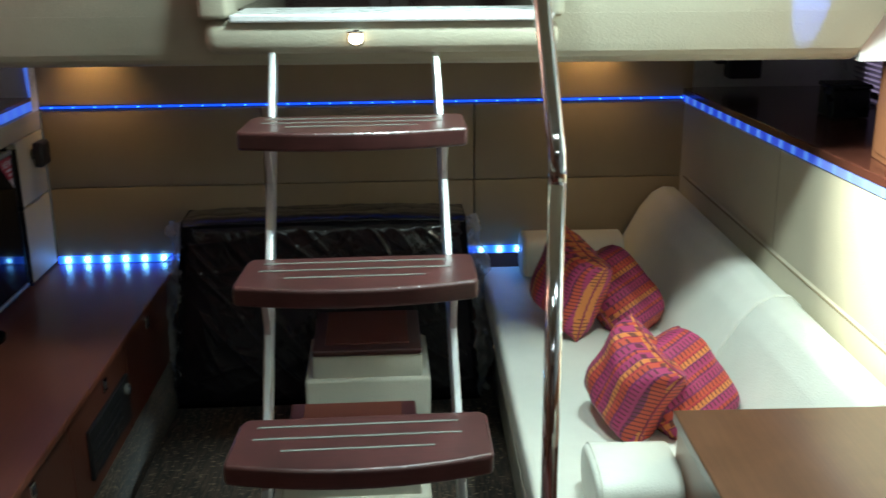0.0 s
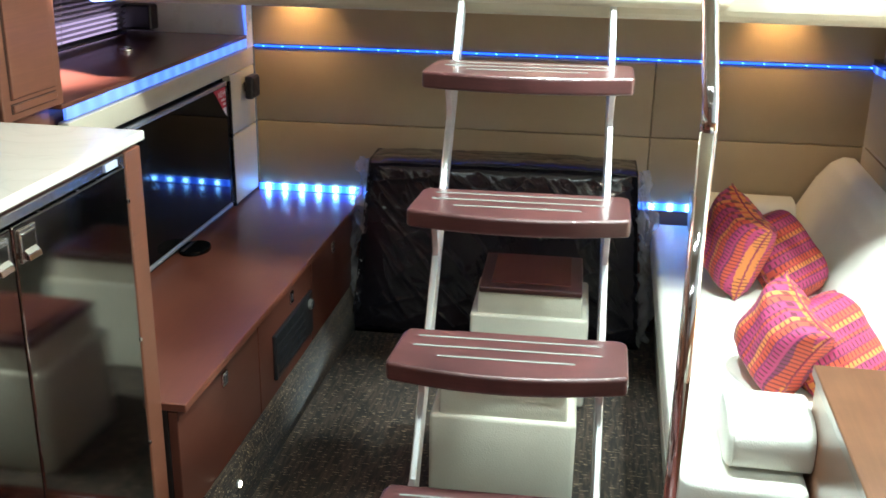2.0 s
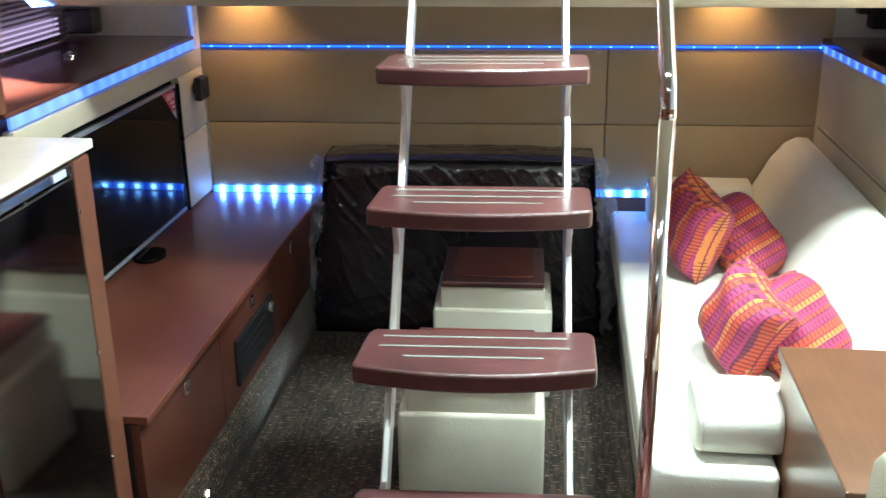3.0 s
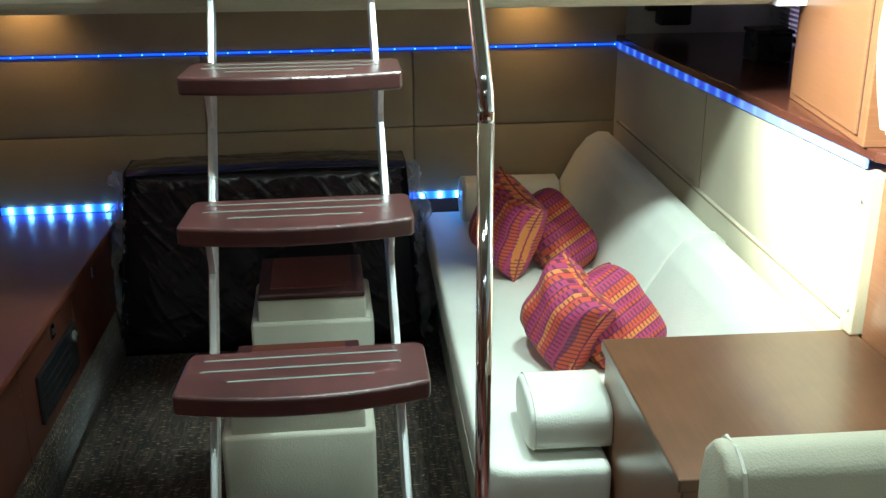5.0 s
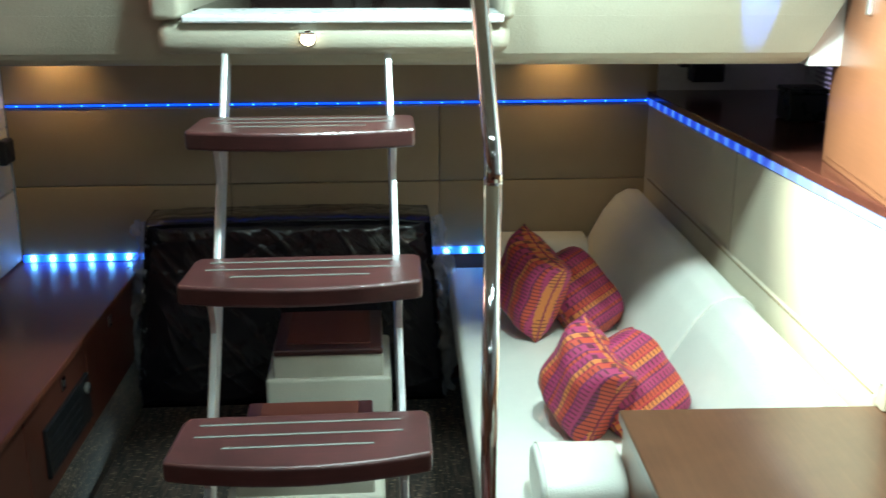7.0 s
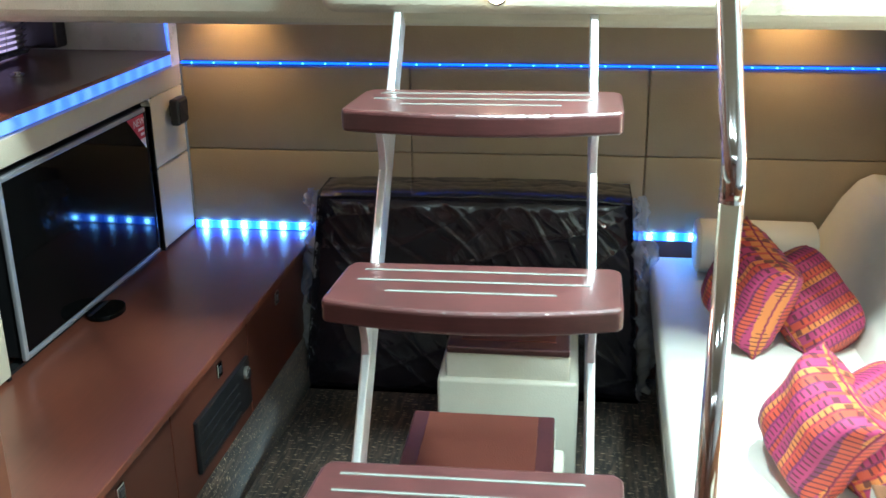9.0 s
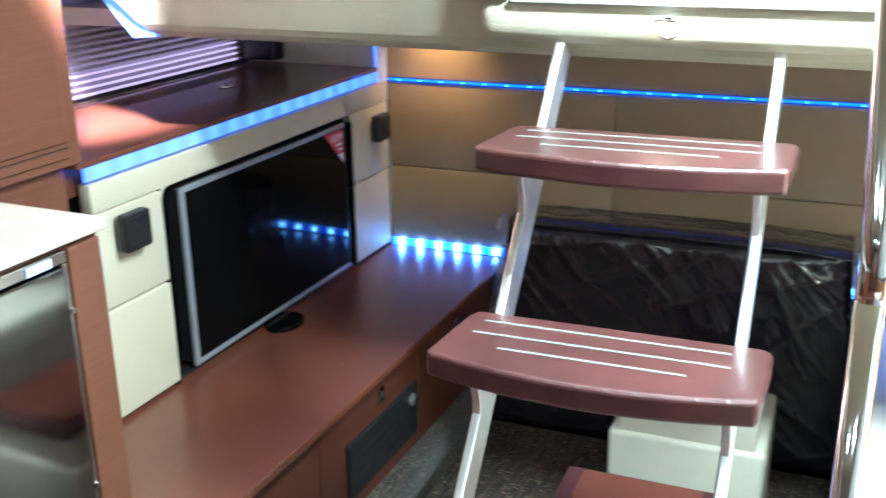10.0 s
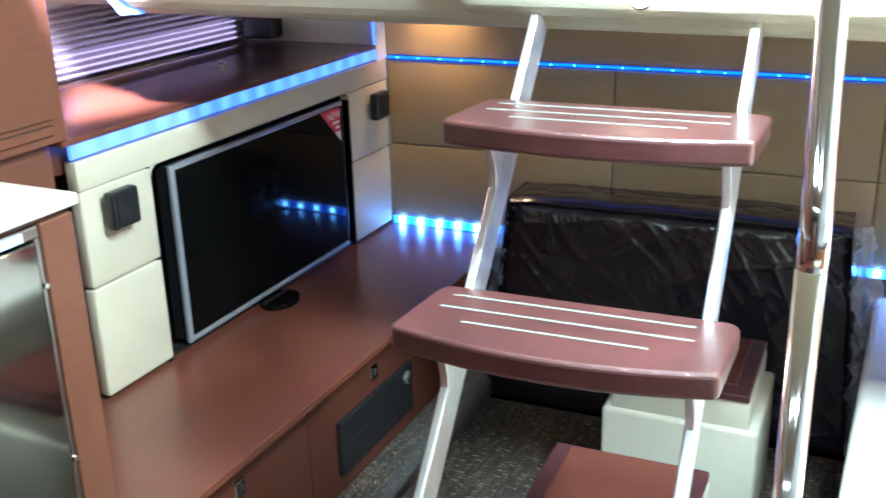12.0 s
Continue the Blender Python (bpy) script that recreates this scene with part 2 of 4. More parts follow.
CHROME = plain("polished_steel", (0.82, 0.82, 0.84), 0.07, 1.0, 0.03, strength=0)
SATIN = brushed("satin_aluminium", (0.86, 0.87, 0.88), (6, 1, 1), 0.42)
STEEL = brushed("brushed_stainless", (0.37, 0.355, 0.335), (1, 60, 1.5), 0.06)
STEEL_TRIM = brushed("stainless_trim", (0.62, 0.6, 0.58), (1, 1, 40), 0.22)
BLACK = plain("black_plastic", (0.012, 0.012, 0.013), 0.35)
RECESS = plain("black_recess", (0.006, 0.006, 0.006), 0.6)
SCREEN = plain("screen_glass", (0.003, 0.003, 0.003), 0.055, vary=0.0, strength=0)
SILVER = plain("silver_bezel", (0.30, 0.30, 0.32), 0.45, 0.4, 0.04, strength=0)
SCREEN.node_tree.nodes["Principled BSDF"].inputs["Specular IOR Level"].default_value = 0.10
RED = plain("red_sticker", (0.6, 0.03, 0.06), 0.4)
BADGE = plain("badge_enamel", (0.5, 0.56, 0.75), 0.3)
PALE = plain("white_print", (0.85, 0.8, 0.8), 0.5)
LED = led_diffuser("blue_led_tape", "X", 0.0638, (0.004, 0.045, 0.55), (0.03, 0.17, 0.9), (0.24, 0.58, 1.0), 3.0, 6.0)
LED_EYE = emitter("blue_led_diode", (0.10, 0.36, 1.0), 48.0)
LED_THIN = emitter("blue_led_line", (0.010, 0.085, 1.0), 1.7)
LED_DOT = emitter("blue_led_dot", (0.05, 0.25, 1.0), 7.0)
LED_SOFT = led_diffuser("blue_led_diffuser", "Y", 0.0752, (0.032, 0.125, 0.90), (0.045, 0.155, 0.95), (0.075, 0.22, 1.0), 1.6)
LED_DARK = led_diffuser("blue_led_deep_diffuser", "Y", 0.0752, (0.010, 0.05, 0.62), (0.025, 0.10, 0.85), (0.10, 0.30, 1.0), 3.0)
# emission for surfaces that blue light falls on
BLUE_GLOW = emitter("blue_lit_surface", (0.10, 0.22, 1.0), 0.75)
LENS = emitter("warm_lens", (1.0, 0.8, 0.55), 14.0)
DOWNLIGHT = emitter("downlight_lens", (1.0, 0.92, 0.8), 4.0)
CARPET = carpet_material("woven_carpet", (120, 14, 120), (42, 165, 165))
CLOTH = stripe_material("striped_cushion_cloth")
CLOTH_EDGE = stripe_material("ticked_gusset_cloth", True)
FILM = film_material("clear_polythene", 0.45)
WRAPPED = wrapped_material("black_under_polythene")
STONE = stone_material("white_engineered_stone")
BLIND = brushed("blind_slat_metal", (0.55, 0.52, 0.56), (40, 1, 40), 0.3)
DARK_WOOD = wood("dark_shelf_veneer", (0.045, 0.014, 0.010), (0.11, 0.034, 0.022), (6, 0.8, 6), 0.22, 0.4)
LID_PAD = leather("brown_lid_pad", (0.125, 0.037, 0.025), 0.4)
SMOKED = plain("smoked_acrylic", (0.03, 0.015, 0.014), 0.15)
COCKPIT_GREY = plain("cockpit_grey", (0.11, 0.1, 0.09), 0.6)
COCKPIT_TAN = leather("cockpit_tan", (0.2, 0.15, 0.13), 0.6)
CURTAIN = plain("white_curtain", (0.72, 0.74, 0.70), 0.8)
GREEN_CUP = plain("dark_green_plastic", (0.012, 0.022, 0.018), 0.3)
NIGHT = emitter("window_glow", (0.75, 0.62, 1.0), 0.35)

# ---------------------------------------------------------------- builders
PLACE = {}


def thing(name, base, label, category, group=""):
    ob = new(name)
    ob.location = base
    PLACE[ob.name] = Vector(base)
    return tagged(ob, label, category, group)


def part(name, bm, mat, parent=None, label="", smooth=False):
    """One mesh object with its origin in its middle, under a thing or a part. Vertices come in world metres."""
    lo = [min(v.co[k] for v in bm.verts) for k in range(3)]
    hi = [max(v.co[k] for v in bm.verts) for k in range(3)]
    c = Vector([(a + b) / 2 for a, b in zip(lo, hi)])
    bmesh.ops.translate(bm, verts=bm.verts, vec=-c)
    bmesh.ops.recalc_face_normals(bm, faces=bm.faces)
    me = bpy.data.meshes.new(name)
    for f in bm.faces:
        f.smooth = smooth
    bm.to_mesh(me)
    bm.free()
    me.materials.append(mat)
    ob = new(name, me)
    if parent is None:
        ob.location = c
    else:
        ob.parent = parent
        ob.location = c - PLACE[parent.name]
    PLACE[ob.name] = c
    if label:
        ob["label"] = label
    return ob


def swing(ob, degrees, x, y):
    """Turns a thing about the upright line through (x, y)."""
    ob.matrix_basis = pose(x, y, 0, 0, 0, degrees) @ pose(-x, -y, 0) @ ob.matrix_basis
    return ob


AFT = 1.9  # the aft end stands a little askew to the port side


def setting(name, bm, mat, label, category, smooth=False):
    return tagged(part(name, bm, mat, smooth=smooth), label, category, kind="structure")


def box(x0, x1, y0, y1, z0, z1, bevel=0.0, segments=2, bm=None):
    bm = bm or bmesh.new()
    r = bmesh.ops.create_cube(bm, size=1.0)
    vs = r["verts"]
    for v in vs:
        v.co = Vector(((x0 + x1) / 2 + v.co.x * (x1 - x0), (y0 + y1) / 2 + v.co.y * (y1 - y0), (z0 + z1) / 2 + v.co.z * (z1 - z0)))
    if bevel:
        es = list({e for v in vs for e in v.link_edges})
        bmesh.ops.bevel(bm, geom=es, offset=bevel, segments=segments, affect="EDGES", profile=0.5)
    return bm


def prism(outline, lo, hi, axis, bevel=0.0, segments=2):
    """An outline in the two other axes (in x, y, z order), drawn out along an axis from lo to hi."""
    bm = bmesh.new()

    def at(p, h):
        q = list(p)
        q.insert("xyz".index(axis), h)
        return q

    a = [bm.verts.new(at(p, lo)) for p in outline]
    b = [bm.verts.new(at(p, hi)) for p in outline]
    bm.faces.new(a)
    bm.faces.new(list(reversed(b)))
    for k in range(len(outline)):
        j = (k + 1) % len(outline)
        bm.faces.new((a[j], a[k], b[k], b[j]))
    bmesh.ops.recalc_face_normals(bm, faces=bm.faces)
    if bevel:
        bmesh.ops.bevel(bm, geom=list(bm.edges), offset=bevel, segments=segments, affect="EDGES", profile=0.5)
    return bm


def tube(points, radius, sides=16, bm=None, caps=True):
    bm = bm or bmesh.new()
    pts = [Vector(p) for p in points]
    rings = []
    for k, p in enumerate(pts):
        d = (pts[min(k + 1, len(pts) - 1)] - pts[max(k - 1, 0)]).normalized()
        side = d.cross(Vector((0, 1, 0.01))).normalized()
        up = side.cross(d)
        rings.append([bm.verts.new(p + radius * (math.cos(a) * side + math.sin(a) * up)) for a in [2 * math.pi * i / sides for i in range(sides)]])
    for r, s in zip(rings, rings[1:]):
        for i in range(sides):
            bm.faces.new((r[i], r[(i + 1) % sides], s[(i + 1) % sides], s[i]))
    if caps:
        bm.faces.new(rings[0])
        bm.faces.new(list(reversed(rings[-1])))
    return bm


def disc(centre, radius, depth, axis, sides=24):
    c = Vector(centre)
    d = Vector({"x": (1, 0, 0), "y": (0, 1, 0), "z": (0, 0, 1)}[axis]) * depth / 2
    bm = tube([c - d, c + d], radius, sides)
    es = [e for e in bm.edges if len(e.link_faces) == 2 and any(len(f.verts) > 4 for f in e.link_faces)]
    bmesh.ops.bevel(bm, geom=es, offset=min(radius, depth) * 0.2, segments=2, affect="EDGES", profile=0.5)
    return bm


def text_part(words, size, m, mat, parent):
    c = bpy.data.curves.new("lettering", "FONT")
    c.body, c.size, c.extrude, c.align_x, c.align_y = words, size, 0.0004, "CENTER", "CENTER"
    o = bpy.data.objects.new("lettering_curve", c)
    me = bpy.data.meshes.new_from_object(o)
    bpy.data.objects.remove(o)
    ob = new("lettering", me)
    me.materials.append(mat)
    ob.parent = parent
    ob.matrix_basis = Matrix.Translation(-PLACE[parent.name]) @ m
    PLACE[ob.name] = Vector(m.translation)
    return ob

# ---------------------------------------------------------------- the cabin's shell
setting("floor_lounge", box(-0.86, 0.32, 1.6, 3.38, -0.06, 0.0), CARPET, "dark brown woven carpet in the sunken lounge", "carpet")
galley = box(-1.7, 0.25, -1.6, 1.70, 0.06, 0.17)
box(0.25, 1.6, -1.6, 1.60, 0.06, 0.17, bm=galley)
setting("floor_galley", galley, GALLEY_FLOOR, "glossy dark mahogany saloon floor", "floor")
setting("step_nosing", box(-0.84, 0.25, 1.70, 1.722, 0.0, 0.174, 0.004), GALLEY_FLOOR, "mahogany edge of the step down to the carpet", "step")
setting("carpet_plinth", prism([(-0.84, 0.0), (-0.803, 0.0), (-0.812, 0.12), (-0.822, 0.158), (-0.84, 0.17)], 1.722, 3.298, "y"), CARPET, "carpet turned up along the foot of the bench", "carpet", True)

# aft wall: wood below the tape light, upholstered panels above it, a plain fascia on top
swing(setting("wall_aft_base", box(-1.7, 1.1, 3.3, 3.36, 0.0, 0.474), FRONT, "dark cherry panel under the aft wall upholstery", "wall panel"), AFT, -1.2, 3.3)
aft = thing("wall_aft", (0, 3.3, 0.48), "tan vinyl upholstered aft wall with stitched panels", "wall")
aft["kind"] = "structure"
part("backing", box(-1.2, 0.96, 3.325, 3.4, 0.474, 1.30), SEAM, aft)
for x0, x1 in ((-1.198, -0.4908), (-0.4892, 0.2142), (0.2158, 0.954)):
    for z0, z1 in ((0.501, 0.7342), (0.7358, 0.996)):
        part("panel", box(x0, x1, 3.3, 3.33, z0, z1, 0.005, 3), TAN, aft, smooth=True)
part("fascia", prism([(3.302, 1.012), (3.30, 1.275), (3.33, 1.275), (3.33, 1.012)], -1.198, 0.954, "x"), TAN, aft)
swing(aft, AFT, -1.2, 3.3)

setting("wall_aft_port", box(-1.72, -1.2, 3.24, 3.3, 1.0, 1.5), WHITE_GEL, "white moulded end wall over the side shelf", "wall")
setting("wall_aft_starboard", box(0.956, 1.7, 3.4, 3.46, 0.4, 1.5), WHITE_GEL, "white moulded end wall over the dark shelf", "wall")

# tape lights
def tape_light(name, x0, x1, y, z, height, step, eye, label, tape, dot):
    t = thing(name, ((x0 + x1) / 2, y, z), label, "tape light")
    part("tape", box(x0, x1, y - 0.004, y + 0.004, z - height / 2, z + height / 2), tape, t)
    n = max(2, int((x1 - x0) / step))
    for k in range(n):
        x = x0 + (k + 0.5) * (x1 - x0) / n
        part("diode", disc((x, y - 0.005, z), eye, 0.004, "y", 12), dot, t, "bright blue diode")
    return t


for t in (tape_light("tape_light", -1.195, 0.4, 3.296, 0.487, 0.024, 0.0638, 0.0075, "row of bright blue diodes under the aft wall panels", LED, LED_EYE),
          tape_light("tape_light", -1.195, 0.95, 3.301, 1.004, 0.0062, 0.068, 0.0024, "thin blue tape light along the aft wall", LED_THIN, LED_DOT)):
    swing(t, AFT, -1.2, 3.3)

# port side: upholstered wall with the screen's recess, shelf, hull side
port = thing("wall_port", (-1.22, 2.7, 0.474), "cream vinyl upholstered side wall around a screen recess", "wall")
port["kind"] = "structure"
RY0, RY1, RZ1 = 2.216, 3.066, 0.938
for y0, y1 in ((2.005, RY0), (RY1, 3.298)):
    part("panel", box(-1.23, -1.2, y0, y1, 0.482, 0.727, 0.006, 3), CREAM_WALL, port, smooth=True)
    part("panel", box(-1.23, -1.2, y0, y1, 0.730, RZ1, 0.006, 3), CREAM_WALL, port, smooth=True)
part("top_panel", box(-1.23, -1.2, 2.005, 3.298, RZ1 + 0.001, 1.0, 0.003), CREAM_WALL, port, smooth=True)
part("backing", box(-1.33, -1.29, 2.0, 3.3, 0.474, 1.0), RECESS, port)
for y, side in ((RY0, 1), (RY1, -1)):
    curve = [(y + side * 0.022 * (1 - math.sin(a)), RZ1 - 0.022 * (1 - math.cos(a))) for a in [math.pi / 2 * k / 8 for k in range(9)]]
    part("corner_fillet", prism([(y - side * 0.002, RZ1 + 0.002)] + curve, -1.229, -1.2012, "x"), CREAM_WALL, port)
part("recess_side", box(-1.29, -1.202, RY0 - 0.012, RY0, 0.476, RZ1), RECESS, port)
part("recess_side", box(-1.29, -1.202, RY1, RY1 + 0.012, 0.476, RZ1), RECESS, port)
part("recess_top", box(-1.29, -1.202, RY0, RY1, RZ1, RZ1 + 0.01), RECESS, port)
part("foot", box(-1.24, -1.215, 2.005, 3.298, 0.474, 0.482), RECESS, port)

setting("shelf_port", box(-1.70, -1.20, 1.98, 3.24, 1.036, 1.048, 0.002), SHELF, "reddish brown shelf running under the side window", "shelf")
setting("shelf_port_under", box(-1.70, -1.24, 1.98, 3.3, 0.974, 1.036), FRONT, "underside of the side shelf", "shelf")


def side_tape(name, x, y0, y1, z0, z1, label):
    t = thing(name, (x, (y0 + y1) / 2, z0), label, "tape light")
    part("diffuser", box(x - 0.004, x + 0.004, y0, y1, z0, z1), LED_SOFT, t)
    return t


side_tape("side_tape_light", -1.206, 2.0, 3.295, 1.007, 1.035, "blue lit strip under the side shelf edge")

hull = bmesh.new()
for x0, x1, z0, z1 in ((-1.66, -1.60, 1.0, 1.25), (-1.60, -1.12, 1.25, 2.0)):
    a = [hull.verts.new(p) for p in ((x0, -1.6, z0), (x0, 3.3, z0), (x1, 3.3, z1), (x1, -1.6, z1))]
    b = [hull.verts.new((v.co.x - 0.05, v.co.y, v.co.z)) for v in a]
    hull.faces.new(a), hull.faces.new(b)
    for k in range(4):
        hull.faces.new((a[k], a[(k + 1) % 4], b[(k + 1) % 4], b[k]))
setting("hull_port", hull, WHITE_GEL, "white moulded hull side and coving", "wall")


def window_with_blind(name, x, y0, y1, z0, z1, face, lean, label):
    """A side window: lit pane, frame and a venetian blind of slats before it."""
    w = thing(name, (x, (y0 + y1) / 2, z0), label, "window")
    w["kind"] = "structure"
    part("pane", box(x - 0.004, x + 0.004, y0, y1, z0, z1), NIGHT, w, "dull violet daylight in the pane")
    n = 11
    for k in range(n):
        z = z0 + 0.008 + k * (z1 - z0 - 0.012) / (n - 1)
        xx = x + face * (0.028 + lean * (z - z0))
        bm = box(xx - 0.010, xx + 0.010, y0, y1, z - 0.0007, z + 0.0007)
        bmesh.ops.rotate(bm, cent=(xx, 0, z), matrix=Matrix.Rotation(radians(-38 * face), 3, "Y"), verts=bm.verts)
        part("slat", bm, BLIND, w)
    for y in (y0 + 0.22, (y0 + y1) / 2 + 0.15, y1 - 0.12):
        part("ladder_cord", tube([(x + face * 0.042, y, z0), (x + face * (0.042 + lean * (z1 - z0)), y, z1)], 0.0012, 6), PALE, w)
    part("bottom_rail", box(x + face * 0.028 - 0.011, x + face * 0.028 + 0.011, y0, y1, z0 - 0.006, z0 + 0.003, 0.002), BLIND, w)
    return w


window_with_blind("window_port", -1.635, 1.95, 3.14, 1.058, 1.24, 1, 0.1, "side window behind a half closed metal venetian blind")

# starboard side
def sx(y):
    """The starboard wall's line: the cabin widens forward."""
    return 0.932 + 0.0673 * (3.3 - y)


setting("wall_starboard", prism([(sx(3.4), 3.4), (sx(1.768), 1.768), (1.12, 1.768), (1.12, 3.4)], 0.36, 0.985, "z"), CREAM_WALL, "cream vinyl upholstered side wall above the sofa", "wall")
seams = bmesh.new()
tube([(sx(3.3) - 0.012, 3.3, 0.748), (sx(1.775) - 0.012, 1.775, 0.664)], 0.0028, 8, bm=seams)
tube([(sx(2.586) - 0.0005, 2.586, 0.715), (sx(2.586) - 0.0005, 2.586, 0.985)], 0.0009, 8, bm=seams)
setting("wall_starboard_seam", seams, SEAM, "stitched seams of the side wall upholstery", "seam", True)
band = bmesh.new()
vs = [band.verts.new(p) for p in ((sx(3.3) - 0.014, 3.298, 0.36), (sx(1.77) - 0.014, 1.77, 0.36), (sx(1.77) - 0.014, 1.77, 0.662), (sx(3.3) - 0.014, 3.298, 0.746),
                                  (sx(3.3) + 0.004, 3.298, 0.36), (sx(1.77) + 0.004, 1.77, 0.36), (sx(1.77) + 0.004, 1.77, 0.668), (sx(3.3) + 0.004, 3.298, 0.752))]
for q in ((0, 1, 2, 3), (7, 6, 5, 4), (0, 4, 5, 1), (1, 5, 6, 2), (2, 6, 7, 3), (3, 7, 4, 0)):
    band.faces.new([vs[k] for k in q])
bmesh.ops.bevel(band, geom=list(band.edges), offset=0.004, segments=3, affect="EDGES", profile=0.5)
setting("wall_starboard_lower", band, CREAM_WALL, "padded lower band of the side wall behind the sofa", "wall", True)
setting("shelf_starboard", prism([(sx(3.4) - 0.006, 3.4), (sx(1.74) - 0.006, 1.74), (1.055, 1.70), (1.5, 1.70), (1.5, 3.4)], 1.012, 1.034, "z", 0.003), DARK_WOOD, "dark veneer shelf along the starboard side", "shelf")
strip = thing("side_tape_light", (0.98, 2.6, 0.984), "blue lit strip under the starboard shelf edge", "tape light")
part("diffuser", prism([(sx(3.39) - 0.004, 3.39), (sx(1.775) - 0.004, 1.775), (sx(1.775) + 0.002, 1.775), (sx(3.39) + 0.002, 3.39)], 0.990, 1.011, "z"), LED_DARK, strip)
setting("hull_starboard", prism([(1.48, 1.0), (1.44, 1.25), (1.10, 2.0), (1.16, 2.0), (1.55, 1.25), (1.55, 1.0)], -1.6, 3.42, "y"), WHITE_GEL, "white moulded hull side and coving", "wall")
window_with_blind("window_starboard", 1.46, 2.2, 3.2, 1.048, 1.22, -1, 0.1, "side window behind a closed metal venetian blind")
trim = thing("wall_end_trim", (1.04, 1.745, 0.645), "pale upright trim at the end of the side wall", "trim")
trim["kind"] = "structure"
part("strip", box(1.022, 1.10, 1.728, 1.766, 0.645, 0.985, 0.004), CREAM_WALL, trim)
for z in (0.70, 0.93):
    part("snap", disc((1.020, 1.746, z), 0.006, 0.006, "x", 14), SATIN, trim, "small metal snap")
setting("partition_starboard", box(1.045, 1.10, -1.6, 1.724, 0.17, 1.010, 0.004), CABINET, "brown wood partition beside the table", "wall")

# overhead: cockpit overhang, its opening and the saloon ceiling
FACE = [(2.262, 1.262), (2.24, 1.2627), (2.222, 1.2655), (2.208, 1.271), (2.197, 1.280), (2.189, 1.293), (2.184, 1.308), (2.165, 1.375)]
def flared(bm):
    """The overhang's ends lean outwards as they rise."""
    for v in bm.verts:
        if v.co.x > 0.8:
            v.co.x += 0.07 + 0.45 * (v.co.z - 1.262)
        if v.co.x < -1.0:
            v.co.x -= 0.9 * (v.co.z - 1.262)
    return bm


setting("overhang", flared(prism([(3.44, 1.262)] + FACE + [(3.44, 1.375)], -1.16, 0.905, "x")), HEADLINER, "beige upholstered overhang below the cockpit", "ceiling", False)

for name, x0, x1 in (("overhang_port", -1.16, -0.375), ("overhang_starboard", 0.30, 0.905)):
    setting(name, flared(prism([(2.165, 1.3751), (2.13, 1.52), (2.05, 2.0), (3.44, 2.0), (3.44, 1.3751)], x0, x1, "x")), HEADLINER, "beige upholstered face of the overhang beside the way out", "ceiling")
setting("overhang_ends", box(-1.7, -1.162, 2.35, 3.3, 1.262, 1.30), HEADLINER, "beige soffit above the side shelf", "ceiling")
setting("overhang_end_starboard", box(0.98, 1.6, 2.30, 3.42, 1.262, 1.30), HEADLINER, "beige soffit above the starboard shelf", "ceiling")
# added slab: blue light on the overhang's end, given as emission
cove = thing("overhang_end_glow", (-1.2, 2.3, 1.27), "glowing slab in place of the blue-lit end of the overhang", "tape light")
bm = prism([(-1.163, 1.266), (-1.27, 1.385), (-1.33, 1.385), (-1.215, 1.262)], 2.20, 2.34, "y")
part("diffuser", bm, BLUE_GLOW, cove)
# no lamp here: emission stands for tape light falling on the white corner
corner = thing("corner_glow_strip", (-1.2, 3.23, 1.05), "glowing strip in place of blue light cast up the corner above the shelf", "tape light")
part("diffuser", prism([(-1.203, 1.050), (-1.214, 1.25), (-1.198, 1.25), (-1.199, 1.050)], 3.228, 3.238, "y"), BLUE_GLOW, corner)
setting("coving_end", box(0.99, 1.44, 2.196, 2.298, 1.2625, 2.0), WHITE_GEL, "white coving panel between the overhang and the locker", "wall")
sill = thing("companionway_sill", (-0.05, 2.12, 1.29), "padded ivory sill of the companionway", "sill")
sill["kind"] = "structure"
part("bolster", box(-0.418, 0.315, 2.10, 2.22, 1.300, 1.370, 0.028, 5), HEADLINER, sill, smooth=True)
part("lip", box(-0.36, 0.30, 2.09, 2.30, 1.366, 1.382, 0.004), WHITE_GEL, sill, "glossy white edge of the sill")
for x0, x1 in ((-0.424, -0.362), (0.296, 0.322)):
    part("jamb_pad", box(x0, x1, 2.09, 2.2, 1.372, 1.9, 0.012, 3), HEADLINER, sill, smooth=True)
setting("ceiling", box(-1.7, 1.6, -1.66, 3.44, 2.0, 2.06), HEADLINER, "beige padded saloon ceiling", "ceiling")
setting("wall_forward", box(-1.7, 1.6, -1.72, -1.66, 0.0, 2.06), CHERRY, "cherry bulkhead at the forward end", "wall")

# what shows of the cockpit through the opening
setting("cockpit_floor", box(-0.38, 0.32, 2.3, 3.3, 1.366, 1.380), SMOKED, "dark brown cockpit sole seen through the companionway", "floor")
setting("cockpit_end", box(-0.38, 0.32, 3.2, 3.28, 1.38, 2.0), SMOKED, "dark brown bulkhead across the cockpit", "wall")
seat = thing("helm_chair", (0.1, 2.9, 1.38), "tan rounded helm chair on a grey base", "chair")
part("pad", box(0.03, 0.2, 2.75, 3.1, 1.40, 1.56, 0.05, 4), COCKPIT_TAN, seat, smooth=True)
part("base", box(0.05, 0.18, 2.8, 3.1, 1.38, 1.41, 0.004), COCKPIT_GREY, seat)
folding = thing("folding_door", (-0.06, 3.12, 1.38), "grey folded door leaves at the back of the cockpit", "door")
for x0, x1 in ((-0.115, -0.055), (-0.05, 0.0)):
    part("leaf", box(x0, x1, 3.1, 3.14, 1.38, 1.9, 0.008), COCKPIT_GREY, folding)

